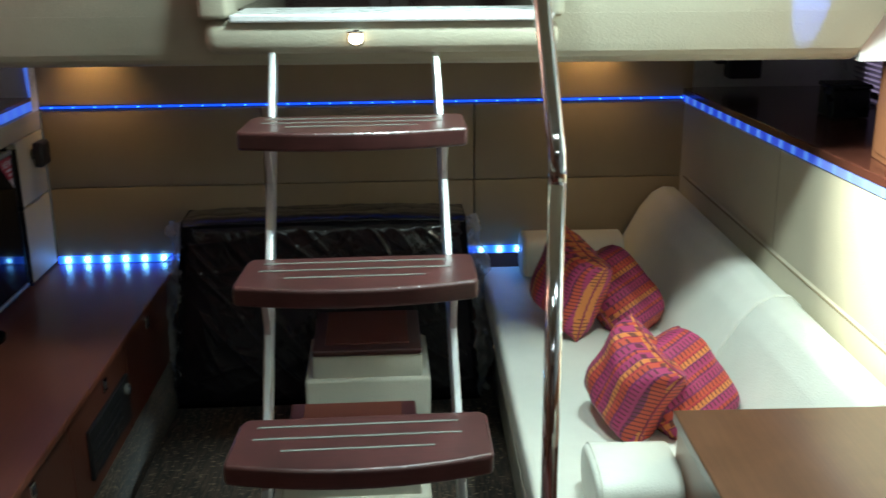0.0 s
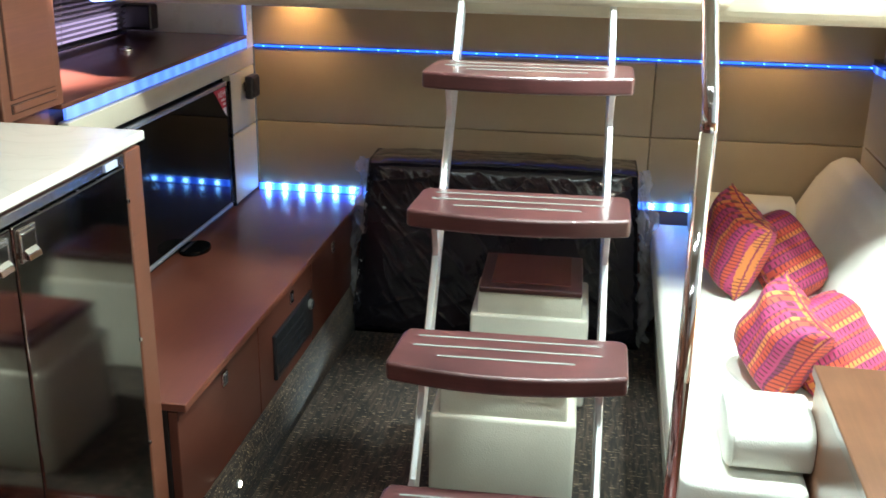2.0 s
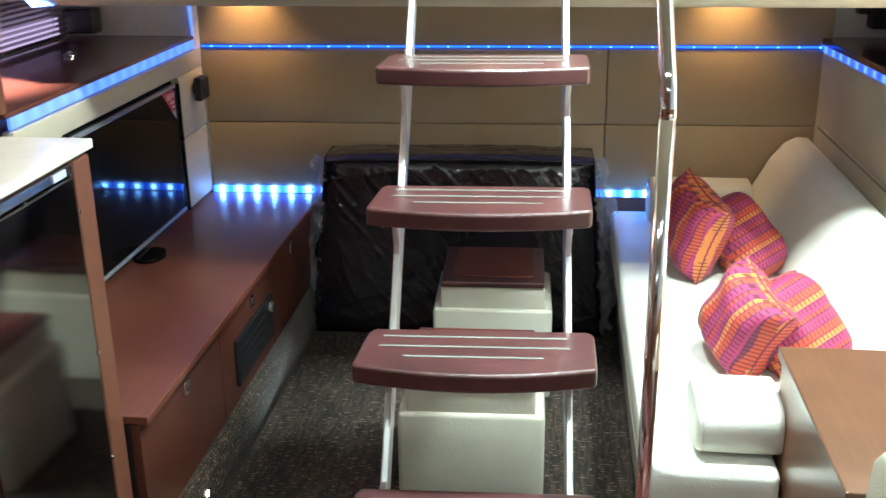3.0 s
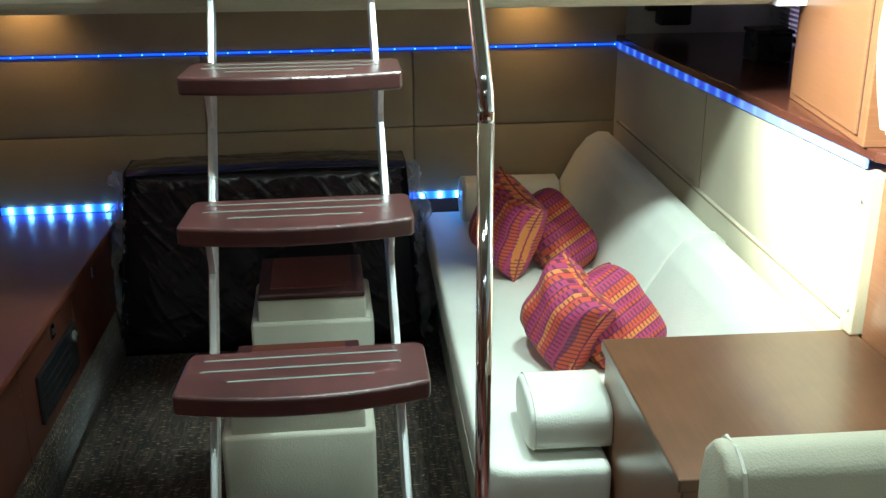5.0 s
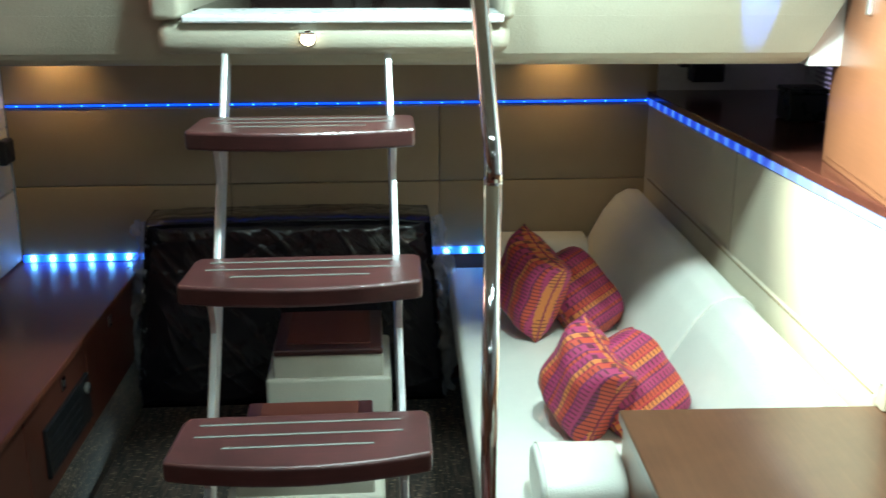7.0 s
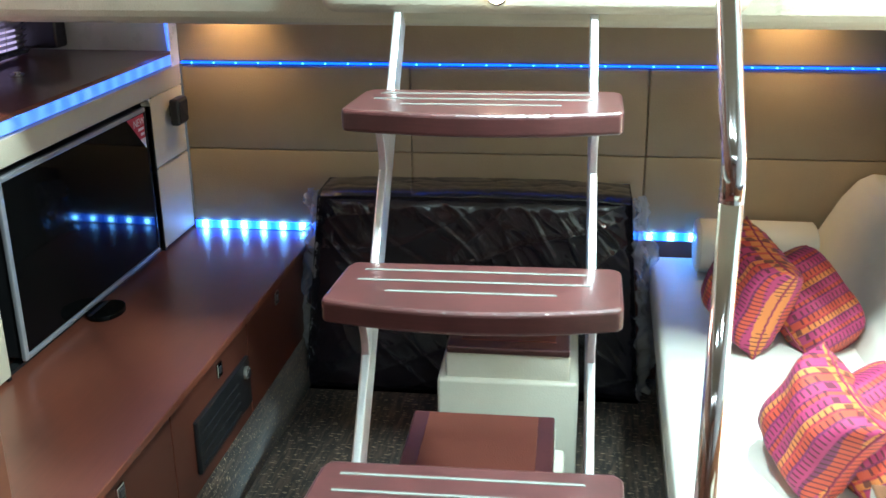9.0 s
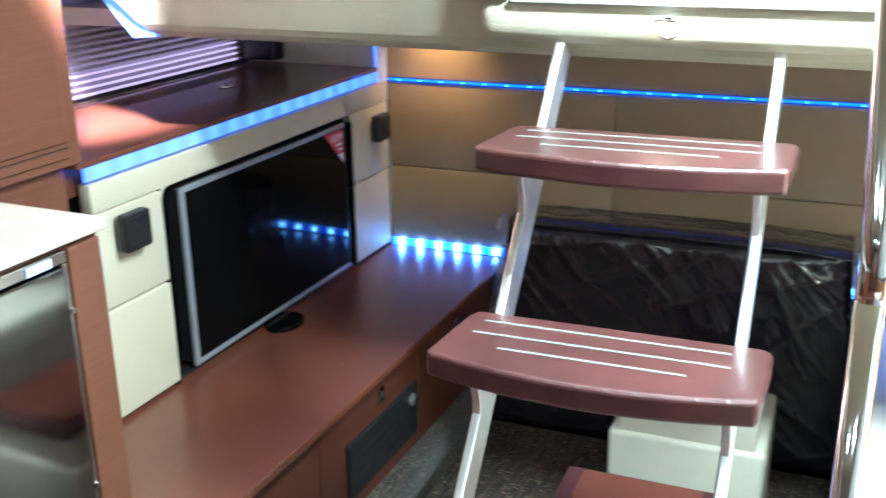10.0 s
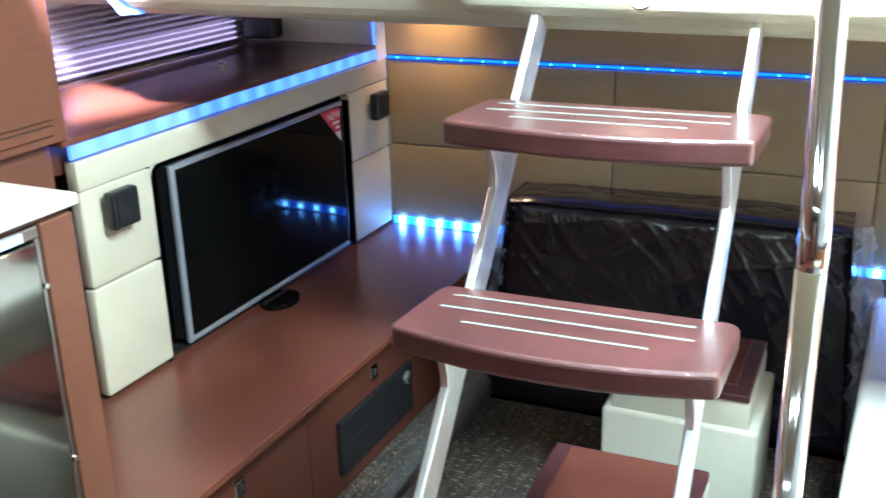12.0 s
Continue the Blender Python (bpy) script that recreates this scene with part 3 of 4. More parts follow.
# lamps' bodies
def downlight(x, y, z, r=0.045):
    t = thing("ceiling_downlight", (x, y, z), "round flush downlight with a steel rim", "lamp", "downlights")
    bm = tube([(x, y, z - 0.006), (x, y, z + 0.004)], r, 20)
    part("rim", bm, SATIN, t)
    part("lens", disc((x, y, z - 0.007), r * 0.72, 0.004, "z", 20), DOWNLIGHT, t)


for x, y, watts in DOWNLIGHTS:
    downlight(x, y, 1.994, 0.06)
# made-up fitting for the added blue spot
downlight(0.86, 1.80, 1.994, 0.025)
for x, y in ((-1.02, 3.24), (0.6, 3.295)):
    downlight(x, y, 1.262, 0.02)
step_lamp = thing("step_lamp", (-0.105, 2.095, 1.335), "small hooded courtesy lamp on the padded sill", "lamp")
bm = bmesh.new()
bmesh.ops.create_uvsphere(bm, u_segments=18, v_segments=10, radius=0.0145)
bmesh.ops.scale(bm, vec=(1, 0.7, 0.9), verts=bm.verts)
bmesh.ops.translate(bm, vec=(-0.105, 2.094, 1.333), verts=bm.verts)
part("lens", bm, LENS, step_lamp, "glowing warm lens", True)
part("hood", box(-0.122, -0.088, 2.076, 2.104, 1.344, 1.348, 0.0015), CHROME, step_lamp)
part("rim", tube([(-0.105, 2.099, 1.333), (-0.105, 2.103, 1.333)], 0.017, 18), CHROME, step_lamp)

# ---------------------------------------------------------------- port bench
bench = thing("bench", (-1.0, 2.5, 0.0), "long cherry laminate bench with drawer fronts", "bench")
part("top", box(-1.30, -0.797, 1.652, 3.298, 0.454, 0.474, 0.003), BENCH, bench)
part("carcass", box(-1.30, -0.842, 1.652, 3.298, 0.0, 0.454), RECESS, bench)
LATCH_CORE = plain("latch_core", (0.08, 0.08, 0.085), 0.3, 0.6, 0.05, strength=0)
for y0, y1, ly in ((1.655, 2.178, 1.93), (2.182, 2.676, 2.47), (2.680, 3.296, 2.93)):
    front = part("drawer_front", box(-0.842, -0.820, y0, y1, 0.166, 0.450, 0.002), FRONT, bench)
    latch = part("latch", box(-0.821, -0.815, ly - 0.016, ly + 0.016, 0.380, 0.418, 0.003), CHROME, front, "square polished push latch")
    part("button", box(-0.8155, -0.8135, ly - 0.007, ly + 0.007, 0.391, 0.408, 0.0008), LATCH_CORE, front, "dark latch button")
vent = part("vent", box(-0.8205, -0.808, 2.29, 2.652, 0.214, 0.352, 0.004), BLACK, bench, "glossy black plastic equipment panel")
for k in range(4):
    part("rib", box(-0.8085, -0.8055, 2.305, 2.56, 0.232 + 0.027 * k, 0.2345 + 0.027 * k, 0.001), BLACK, vent)
part("knob", disc((-0.804, 2.615, 0.318), 0.017, 0.012, "x", 20), COCKPIT_GREY, vent, "grey ringed knob")
part("knob_cap", disc((-0.797, 2.615, 0.318), 0.012, 0.006, "x", 20), BLACK, vent)
floor_light = thing("floor_light", (-0.80, 1.95, 0.09), "tiny lit courtesy lamp on the carpeted plinth", "lamp")
part("lens", disc((-0.803, 1.95, 0.09), 0.008, 0.008, "x", 14), LENS, floor_light)
part("rim", tube([(-0.808, 1.95, 0.09), (-0.802, 1.95, 0.09)], 0.011, 16), SATIN, floor_light)

# television
tv = thing("television", (-1.22, 2.645, 0.474), "flat black television with a silver bezel and red corner sticker", "television")
Y0, Y1, Z0, Z1 = 2.272, 3.020, 0.492, 0.925
XF = -1.196
part("body", box(-1.245, XF - 0.006, Y0 + 0.004, Y1 - 0.004, Z0 + 0.004, Z1 - 0.004, 0.004), BLACK, tv)
part("screen", box(XF - 0.006, XF - 0.003, Y0 + 0.015, Y1 - 0.008, Z0 + 0.015, Z1 - 0.014), SCREEN, tv, "glossy black screen")
part("bezel", box(XF - 0.012, XF, Y0, Y0 + 0.016, Z0, Z1, 0.003), SILVER, tv, "silver edge")
part("bezel", box(XF - 0.012, XF, Y0 + 0.016, Y1, Z1 - 0.014, Z1, 0.003), SILVER, tv, "silver edge")
part("bezel", box(XF - 0.012, XF, Y0 + 0.016, Y1, Z0, Z0 + 0.012, 0.003), SILVER, tv, "silver edge")
part("bezel", box(XF - 0.012, XF, Y1 - 0.006, Y1, Z0 + 0.012, Z1 - 0.014, 0.002), BLACK, tv)
part("neck", box(-1.24, -1.21, 2.60, 2.69, 0.474, 0.50, 0.003), BLACK, tv)
bm = disc((-1.165, 2.60, 0.481), 0.062, 0.013, "z", 32)
bmesh.ops.scale(bm, vec=(0.75, 1, 1), space=Matrix.Translation((1.165, -2.60, 0)), verts=bm.verts)
part("foot", bm, SCREEN, tv, "glossy black oval foot")
sticker = part("sticker", prism([(Y1 - 0.115, Z1 - 0.016), (Y1 - 0.012, Z1 - 0.016), (Y1 - 0.012, Z1 - 0.115)], XF - 0.003, XF - 0.0022, "x"), RED, tv, "red triangular corner sticker")
part("sticker_tip", prism([(Y1 - 0.045, Z1 - 0.084), (Y1 - 0.012, Z1 - 0.084), (Y1 - 0.012, Z1 - 0.116)], XF - 0.0024, XF - 0.0016, "x"), PALE, sticker)
text_part("NEW", 0.030, Matrix(((0, 0, 1, XF - 0.0015), (1, 0, 0, Y1 - 0.046), (0, 1, 0, Z1 - 0.036), (0, 0, 0, 1))), PALE, sticker)
for w, z in ((0.036, Z1 - 0.056), (0.022, Z1 - 0.071)):
    part("print_bar", box(XF - 0.0022, XF - 0.0018, Y1 - 0.017 - w, Y1 - 0.017, z - 0.004, z + 0.004), PALE, sticker)


def wall_speaker(x, y, z, w, d, h, face):
    t = thing("speaker", (x, y, z), "small black cube loudspeaker on a bracket", "speaker", "speakers")
    part("cabinet", box(x + face * 0.012, x + face * (0.012 + d), y - w / 2, y + w / 2, z, z + h, 0.007, 3), BLACK, t)
    part("grille", box(x + face * (0.012 + d), x + face * (0.015 + d), y - w / 2 + 0.008, y + w / 2 - 0.008, z + 0.008, z + h - 0.008, 0.001), RECESS, t)
    part("bracket", box(x, x + face * 0.016, y - 0.012, y + 0.012, z + h * 0.3, z + h * 0.7), BLACK, t)
    return t


wall_speaker(-1.2, 2.09, 0.847, 0.078, 0.028, 0.08, 1)
wall_speaker(-1.2, 3.2, 0.836, 0.075, 0.028, 0.08, 1)
for x, z in ((-1.56, 1.062), (1.12, 1.07)):
    y = 3.24 if x < 0 else 3.4
    t = thing("corner_speaker", (x, y - 0.05, z), "black cube loudspeaker on the end wall", "speaker", "speakers")
    part("cabinet", box(x - 0.065, x + 0.045, y - 0.08, y - 0.015, z, z + 0.085, 0.008, 3), BLACK, t)
    part("bracket", box(x - 0.10, x - 0.065, y - 0.05, y, z + 0.045, z + 0.075, 0.004), BLACK, t)
spot = thing("shelf_socket", (-1.43, 2.79, 1.048), "small bright steel ring fitting on the shelf", "fitting")
part("ring", disc((-1.43, 2.79, 1.052), 0.02, 0.008, "z", 20), CHROME, spot)
part("button", disc((-1.43, 2.79, 1.058), 0.009, 0.008, "z", 16), CHROME, spot)
spot = thing("shelf_socket", (1.2, 2.85, 1.036), "small dull ring fitting on the dark shelf", "fitting")
part("ring", disc((1.2, 2.85, 1.040), 0.018, 0.008, "z", 20), SATIN, spot)
part("button", disc((1.2, 2.85, 1.046), 0.008, 0.008, "z", 16), SATIN, spot)
box_thing = thing("storage_tin", (1.27, 2.79, 1.036), "dark green square tin on the dark shelf", "tin")
part("body", box(1.175, 1.285, 2.76, 2.86, 1.036, 1.115, 0.006), GREEN_CUP, box_thing)
part("lid", box(1.172, 1.288, 2.757, 2.863, 1.115, 1.128, 0.004), GREEN_CUP, box_thing)

# ---------------------------------------------------------------- port galley
cab = thing("galley_cabinet", (-1.1, 1.0, 0.17), "cherry galley cabinet beside the refrigerator", "cabinet")
part("end_post", box(-1.2, -0.850, 1.582, 1.648, 0.17, 1.050, 0.003), CHERRY, cab)
part("carcass", box(-1.45, -0.868, -1.2, 0.955, 0.17, 1.050), CHERRY, cab)
for z0, z1 in ((0.19, 0.50), (0.505, 0.835), (0.84, 0.952), (0.957, 1.04)):
    d = part("drawer_front", box(-0.868, -0.846, 0.35, 0.952, z0, z1, 0.002), CHERRY, cab)
    part("pull", box(-0.847, -0.838, 0.60, 0.70, z1 - 0.03, z1 - 0.018, 0.003), SATIN, d)
setting("galley_back", box(-1.66, -1.45, -1.6, 1.7, 0.17, 1.044), CHERRY, "cherry lining behind the galley", "wall")
fridge = thing("refrigerator", (-1.0, 1.27, 0.17), "brushed stainless two door refrigerator under a counter", "refrigerator")
part("body", box(-1.43, -0.872, 0.957, 1.580, 0.17, 1.050), BLACK, fridge)
part("frame", box(-0.872, -0.852, 0.957, 1.580, 1.030, 1.049, 0.002), STEEL_TRIM, fridge)
part("frame", box(-0.872, -0.852, 0.957, 0.968, 0.19, 1.030, 0.002), STEEL_TRIM, fridge)
part("frame", box(-0.872, -0.852, 1.570, 1.580, 0.19, 1.030, 0.002), STEEL_TRIM, fridge)
part("badge", box(-0.852, -0.849, 1.50, 1.548, 1.032, 1.046, 0.0006), BADGE, fridge, "pale blue maker's plate")
for y0, y1, hy in ((0.971, 1.176, 1.138), (1.181, 1.567, 1.217)):
    d = part("door", box(-0.872, -0.846, y0, y1, 0.20, 1.027, 0.003), STEEL, fridge, "brushed stainless door")
    h = part("handle", box(-0.847, -0.8425, hy - 0.024, hy + 0.024, 0.962, 1.018, 0.0015), STEEL_TRIM, d, "recessed satin latch plate")
    part("recess", box(-0.8428, -0.8418, hy - 0.018, hy + 0.018, 0.974, 1.008), STEEL, h)
    part("lip", box(-0.8428, -0.8395, hy - 0.018, hy + 0.018, 1.008, 1.011, 0.001), CHROME, h)
    part("lever", prism([(-0.8428, 0.968), (-0.832, 0.966), (-0.834, 0.976), (-0.8428, 0.984)], hy - 0.018, hy + 0.018, "y", 0.001), CHROME, h, "bright pull lever")
for z in (0.42, 0.66, 0.955):
    part("hinge_screw", disc((-0.850, 1.575, z), 0.005, 0.008, "x", 12), CHROME, fridge)
counter = thing("countertop", (-1.1, 0.6, 1.060), "white engineered stone galley countertop with faint veins", "countertop")
part("slab", box(-1.46, -0.842, -1.2, 1.656, 1.060, 1.079, 0.003, 3), STONE, counter)
part("substrate", box(-1.45, -0.858, -1.2, 1.648, 1.050, 1.060), FRONT, counter, "dark wood edge under the stone")
part("upstand", box(-1.45, -1.19, 1.60, 1.652, 1.079, 1.110, 0.004), STONE, counter, "low white upstand")
remote = thing("remote_control", (-1.3, 1.62, 1.11), "black remote control lying on the white upstand", "remote control")
part("body", box(-1.40, -1.215, 1.600, 1.645, 1.110, 1.126, 0.005, 3), BLACK, remote)
for k in range(5):
    part("button", box(-1.38 + 0.026 * k, -1.366 + 0.026 * k, 1.615, 1.63, 1.126, 1.128, 0.0006), COCKPIT_GREY, remote)


def tall_cabinet(name, x0, x1, y0, y1, z0, z1, face, mat, label, splits):
    t = thing(name, ((x0 + x1) / 2, (y0 + y1) / 2, z0), label, "cabinet")
    part("body", box(x0, x1, y0, y1, z0, z1, 0.003), mat, t)
    xf = x1 if face > 0 else x0
    zs = [z0 + 0.012] + splits + [z1 - 0.01]
    for a, b in zip(zs, zs[1:]):
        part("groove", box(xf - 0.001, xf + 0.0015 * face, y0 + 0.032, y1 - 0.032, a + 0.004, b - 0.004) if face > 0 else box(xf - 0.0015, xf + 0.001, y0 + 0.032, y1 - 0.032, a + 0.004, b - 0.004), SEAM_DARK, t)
        lo, hi = (xf, xf + 0.006) if face > 0 else (xf - 0.006, xf)
        part("door", box(lo, hi, y0 + 0.0345, y1 - 0.0345, a + 0.0065, b - 0.0065, 0.0015), mat, t)
    return t


# near-black colour that draws the shade in door grooves and the locker gap
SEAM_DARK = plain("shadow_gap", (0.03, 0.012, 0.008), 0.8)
tall_cabinet("tall_cabinet", -1.6, -1.205, 1.752, 2.0, 1.048, 2.0, 1, CHERRY, "tall cherry locker with a grooved door", [1.09])
tall_cabinet("galley_locker", -1.6, -1.21, -1.2, 1.595, 1.135, 2.0, 1, CHERRY, "cherry overhead locker behind the galley counter", [])
# solid filler; its dark colour is the gap's shade
setting("locker_gap", box(-1.6, -1.26, 1.655, 1.752, 1.034, 2.0), SEAM_DARK, "solid dark block painted as the shade between the lockers", "gap")
setting("locker_base", box(-1.6, -1.235, 1.70, 1.979, 0.474, 1.047), CHERRY, "cherry panel under the tall locker", "wall")

# ---------------------------------------------------------------- starboard cabinets
col = tall_cabinet("locker", 1.045, 1.38, 1.752, 2.25, 1.034, 2.0, -1, CABINET, "warm brown wood locker with a grooved door", [])
part("latch", box(1.029, 1.041, 2.00, 2.02, 1.385, 1.415, 0.003), SATIN, col, "satin push latch")
col.rotation_euler.z = radians(-6.5)
cur = bmesh.new()
ny, nz = 26, 14
grid = [[cur.verts.new((1.018 - 0.04 * (k / ny) + 0.010 * math.sin(k * 1.9) - 0.03 * math.sin(min(1, 2.4 * j / nz) * 3.1), 1.715 - 0.5 * k / ny, 1.085 + 0.905 * j / nz)) for j in range(nz + 1)] for k in range(ny + 1)]
for k in range(ny):
    for j in range(nz):
        cur.faces.new((grid[k][j], grid[k + 1][j], grid[k + 1][j + 1], grid[k][j + 1]))
bmesh.ops.solidify(cur, geom=list(cur.faces), thickness=0.003)
tagged(part("curtain", cur, CURTAIN, smooth=True), "white fabric curtain hanging beside the locker", "curtain")

table = thing("end_cabinet", (0.8, 1.5, 0.17), "walnut topped low cabinet beside the sofa arm", "cabinet")
part("top", box(0.508, 1.043, 1.232, 1.762, 0.620, 0.645, 0.003), TABLE, table, "satin walnut top")
part("body", box(0.516, 1.043, 1.24, 1.755, 0.172, 0.620, 0.003), CABINET, table)

settee = thing("settee", (0.85, 0.9, 0.17), "beige leather settee back with rounded top", "settee")
prof = [(1.165, 0.30), (1.168, 0.70), (1.155, 0.755), (1.125, 0.785), (1.085, 0.79), (1.05, 0.77), (1.03, 0.72), (1.01, 0.58), (0.98, 0.45), (0.98, 0.30)]
part("backrest", prism(prof, 0.512, 1.040, "x", 0.012, 3), HEADLINER, settee, smooth=True)
part("seat", box(0.50, 0.995, 0.45, 0.978, 0.45, 0.60, 0.03, 4), HEADLINER, settee, smooth=True)
part("base", box(0.52, 0.995, 0.47, 1.16, 0.17, 0.45), CABINET, settee)
part("piping", tube([(0.534, y, z) for y, z in prof], 0.0035, 8), PIPING, settee)

# ---------------------------------------------------------------- sofa
def along(bm):
    """Lays the rolled back along the tapering side wall, a little lower towards its near end."""
    for v in bm.verts:
        f = (3.285 - v.co.y) / 1.5
        v.co.x += 0.038 + 0.062 * f
        v.co.z -= (0.035 + 0.055 * f) * max(0, (v.co.z - 0.42) / 0.31)
    return bm


def sofa():
    s = thing("sofa", (0.6, 2.45, 0.0), "long ivory leather sofa with a rolled back", "sofa")
    base = [(0.285, 1.735), (0.30, 1.64), (0.512, 1.625), (0.512, 1.768), (1.015, 1.768), (0.912, 3.355), (0.285, 3.335)]
    part("base", prism(base, 0.0, 0.33, "z", 0.012, 2), IVORY, s, smooth=True)
    seat_line = [(0.246, 1.70), (0.262, 1.64), (0.30, 1.622), (0.510, 1.618), (0.510, 1.768), (1.0, 1.768), (0.90, 3.355), (0.244, 3.333)]
    part("seat_cushion", prism(seat_line, 0.325, 0.43, "z", 0.018, 3), IVORY, s, smooth=True)
    part("piping", tube([(0.249, 3.28, 0.336), (0.249, 1.70, 0.336), (0.262, 1.645, 0.336), (0.30, 1.624, 0.336), (0.505, 1.619, 0.336)], 0.004, 8), PIPING, s)
    back = [(0.65, 0.42), (0.676, 0.50), (0.748, 0.655), (0.79, 0.715), (0.828, 0.738), (0.866, 0.735), (0.895, 0.70), (0.908, 0.64), (0.91, 0.42)]
    for y0, y1 in ((1.772, 2.3395), (2.3425, 3.35)):
        part("backrest", along(prism(back, y0, y1, "y", 0.008, 3)), IVORY, s, smooth=True)
    part("seam", along(tube([(x - 0.0005, 2.341, z) for x, z in back[:-1]], 0.0055, 8)), IVORY, s)
    return s


sofa()
for name, x0, x1, y0, y1, z0, z1, label in (
        ("arm_cushion", 0.345, 0.514, 1.655, 1.86, 0.431, 0.549, "ivory leather roll cushion at the sofa's near end"),
        ("arm_cushion", 0.365, 0.70, 3.15, 3.325, 0.431, 0.574, "ivory leather roll cushion against the aft wall")):
    t = thing(name, ((x0 + x1) / 2, (y0 + y1) / 2, z0), label, "cushion", "sofa arm cushions")
    outline = []
    for k in range(36):
        c, s = math.cos(math.tau * k / 36), math.sin(math.tau * k / 36)
        outline.append(((y0 + y1) / 2 + (y1 - y0) / 2 * math.copysign(abs(c) ** 0.66, c), (z0 + z1) / 2 + (z1 - z0) / 2 * math.copysign(abs(s) ** 0.66, s)))
    bm, rings = bmesh.new(), []
    for dx, f in ((0.0, 0.80), (0.001, 0.88), (0.005, 0.955), (0.013, 0.99), (0.026, 1.0)):
        rings.append((x0 + dx, f))
    rings.append((x1, 1.0))
    rings = [[bm.verts.new((x, (y0 + y1) / 2 + (y - (y0 + y1) / 2) * f, (z0 + z1) / 2 + (z - (z0 + z1) / 2) * f)) for y, z in outline] for x, f in rings]
    for r1, r2 in zip(rings, rings[1:]):
        for k in range(36):
            bm.faces.new((r1[k], r1[k - 1], r2[k - 1], r2[k]))
    bm.faces.new(rings[0])
    bm.faces.new(rings[-1][::-1])
    bmesh.ops.recalc_face_normals(bm, faces=bm.faces)
    part("pad", bm, IVORY, t, smooth=True)
    part("piping", tube([(x0 + 0.012, y, z) for y, z in outline + outline[:1]], 0.0018, 8), PIPING, t)



def pillow(m, size, tall, thick, label, seed, rounded=0.0, g=0.014):
    """A stuffed square cushion with a ticked gusset between two striped faces; the stripes stack along its own y."""
    t = new("throw_pillow")
    t.matrix_basis = m
    PLACE[t.name] = Vector((0, 0, 0))
    tagged(t, label, "pillow", "striped pillows")
    n = 22
    rims = []
    for sign in (1, -1):
        bm = bmesh.new()
        grid = []
        for i in range(n + 1):
            row = []
            for j in range(n + 1):
                u, v = 2 * i / n - 1, 2 * j / n - 1
                fu, fv = 1 - 0.13 * (1 - v * v) * abs(u) ** 3, 1 - 0.13 * (1 - u * u) * abs(v) ** 3
                h = ((1 - u ** 4) * (1 - v ** 4)) ** 0.5
                corner = 1 - 0.75 * (abs(u) * abs(v)) ** 3
                w = noise.noise(Vector((u * 1.9 + seed, v * 1.9, sign * 2.0))) * 0.014 * h
                pucker = 0.0022 * math.sin(34 * (u + v)) * (1 - h)
                ru, rv = 1 - rounded + rounded * math.sqrt(1 - v * v / 2), 1 - rounded + rounded * math.sqrt(1 - u * u / 2)
                row.append(bm.verts.new((u * size / 2 * fu * ru, v * tall / 2 * fv * rv, sign * (g * corner + (thick / 2 - g) * h) + w + pucker)))
            grid.append(row)
        for i in range(n):
            for j in range(n):
                bm.faces.new((grid[i][j], grid[i + 1][j], grid[i + 1][j + 1], grid[i][j + 1]))
        rims.append([grid[i][0].co.copy() for i in range(n)] + [grid[n][j].co.copy() for j in range(n)] + [grid[i][n].co.copy() for i in range(n, 0, -1)] + [grid[0][j].co.copy() for j in range(n, 0, -1)])
        if sign < 0:
            bmesh.ops.reverse_faces(bm, faces=bm.faces)
        me = bpy.data.meshes.new("pillow_face")
        for f in bm.faces:
            f.smooth = True
        bm.to_mesh(me)
        bm.free()
        me.materials.append(CLOTH)
        o = new("front" if sign > 0 else "back", me)
        o.parent = t
    bm = bmesh.new()
    mid = [(p + q) / 2 * 1.03 for p, q in zip(*rims)]
    rows = [[bm.verts.new(p) for p in ring] for ring in (rims[0], mid, rims[1])]
    for r, s in zip(rows, rows[1:]):
        for k in range(len(r)):
            f = bm.faces.new((r[k], r[(k + 1) % len(r)], s[(k + 1) % len(r)], s[k]))
            f.smooth = True
    me = bpy.data.meshes.new("gusset")
    bm.to_mesh(me)
    bm.free()
    me.materials.append(CLOTH_EDGE)
    o = new("gusset", me)
    o.parent = t
    o["label"] = "orange ticked gusset"
    me = bpy.data.meshes.new("cord")
    bm = tube(mid + mid[:1], 0.0028, 6)
    bm.to_mesh(me)
    bm.free()
    me.materials.append(CLOTH_CORD)
    o = new("cord", me)
    o.parent = t
    return t


CLOTH_CORD = plain("plum_cord", (0.25, 0.03, 0.07), 0.7)


def facing(place, normal, stack):
    """A pose whose z is the normal and whose y runs along stack."""
    z = Vector(normal).normalized()
    y = (Vector(stack) - Vector(stack).dot(z) * z).normalized()
    x = y.cross(z)
    m = Matrix((x, y, z)).transposed().to_4x4()
    m.translation = place
    return m


UPRIGHT, RECLINED = (-0.88, -0.42, 0.18), (0.25, -0.75, 0.6)
DOWN = (0.55, -0.4, -0.72)
pillow(facing((0.452, 2.72, 0.580), UPRIGHT, (-0.5, 0.8, 0.30)), 0.24, 0.24, 0.15, "pink and orange striped pillow standing on its corner", 3, g=0.03)
pillow(facing((0.603, 2.76, 0.53), RECLINED, DOWN), 0.20, 0.30, 0.16, "striped pillow slumped behind the upright pillow", 8, 0.7)
pillow(facing((0.506, 2.11, 0.547), (-0.86, -0.42, 0.30), (-0.4, 0.8, 0.34)), 0.22, 0.225, 0.15, "plump pink and yellow striped pillow by the arm cushion", 5)
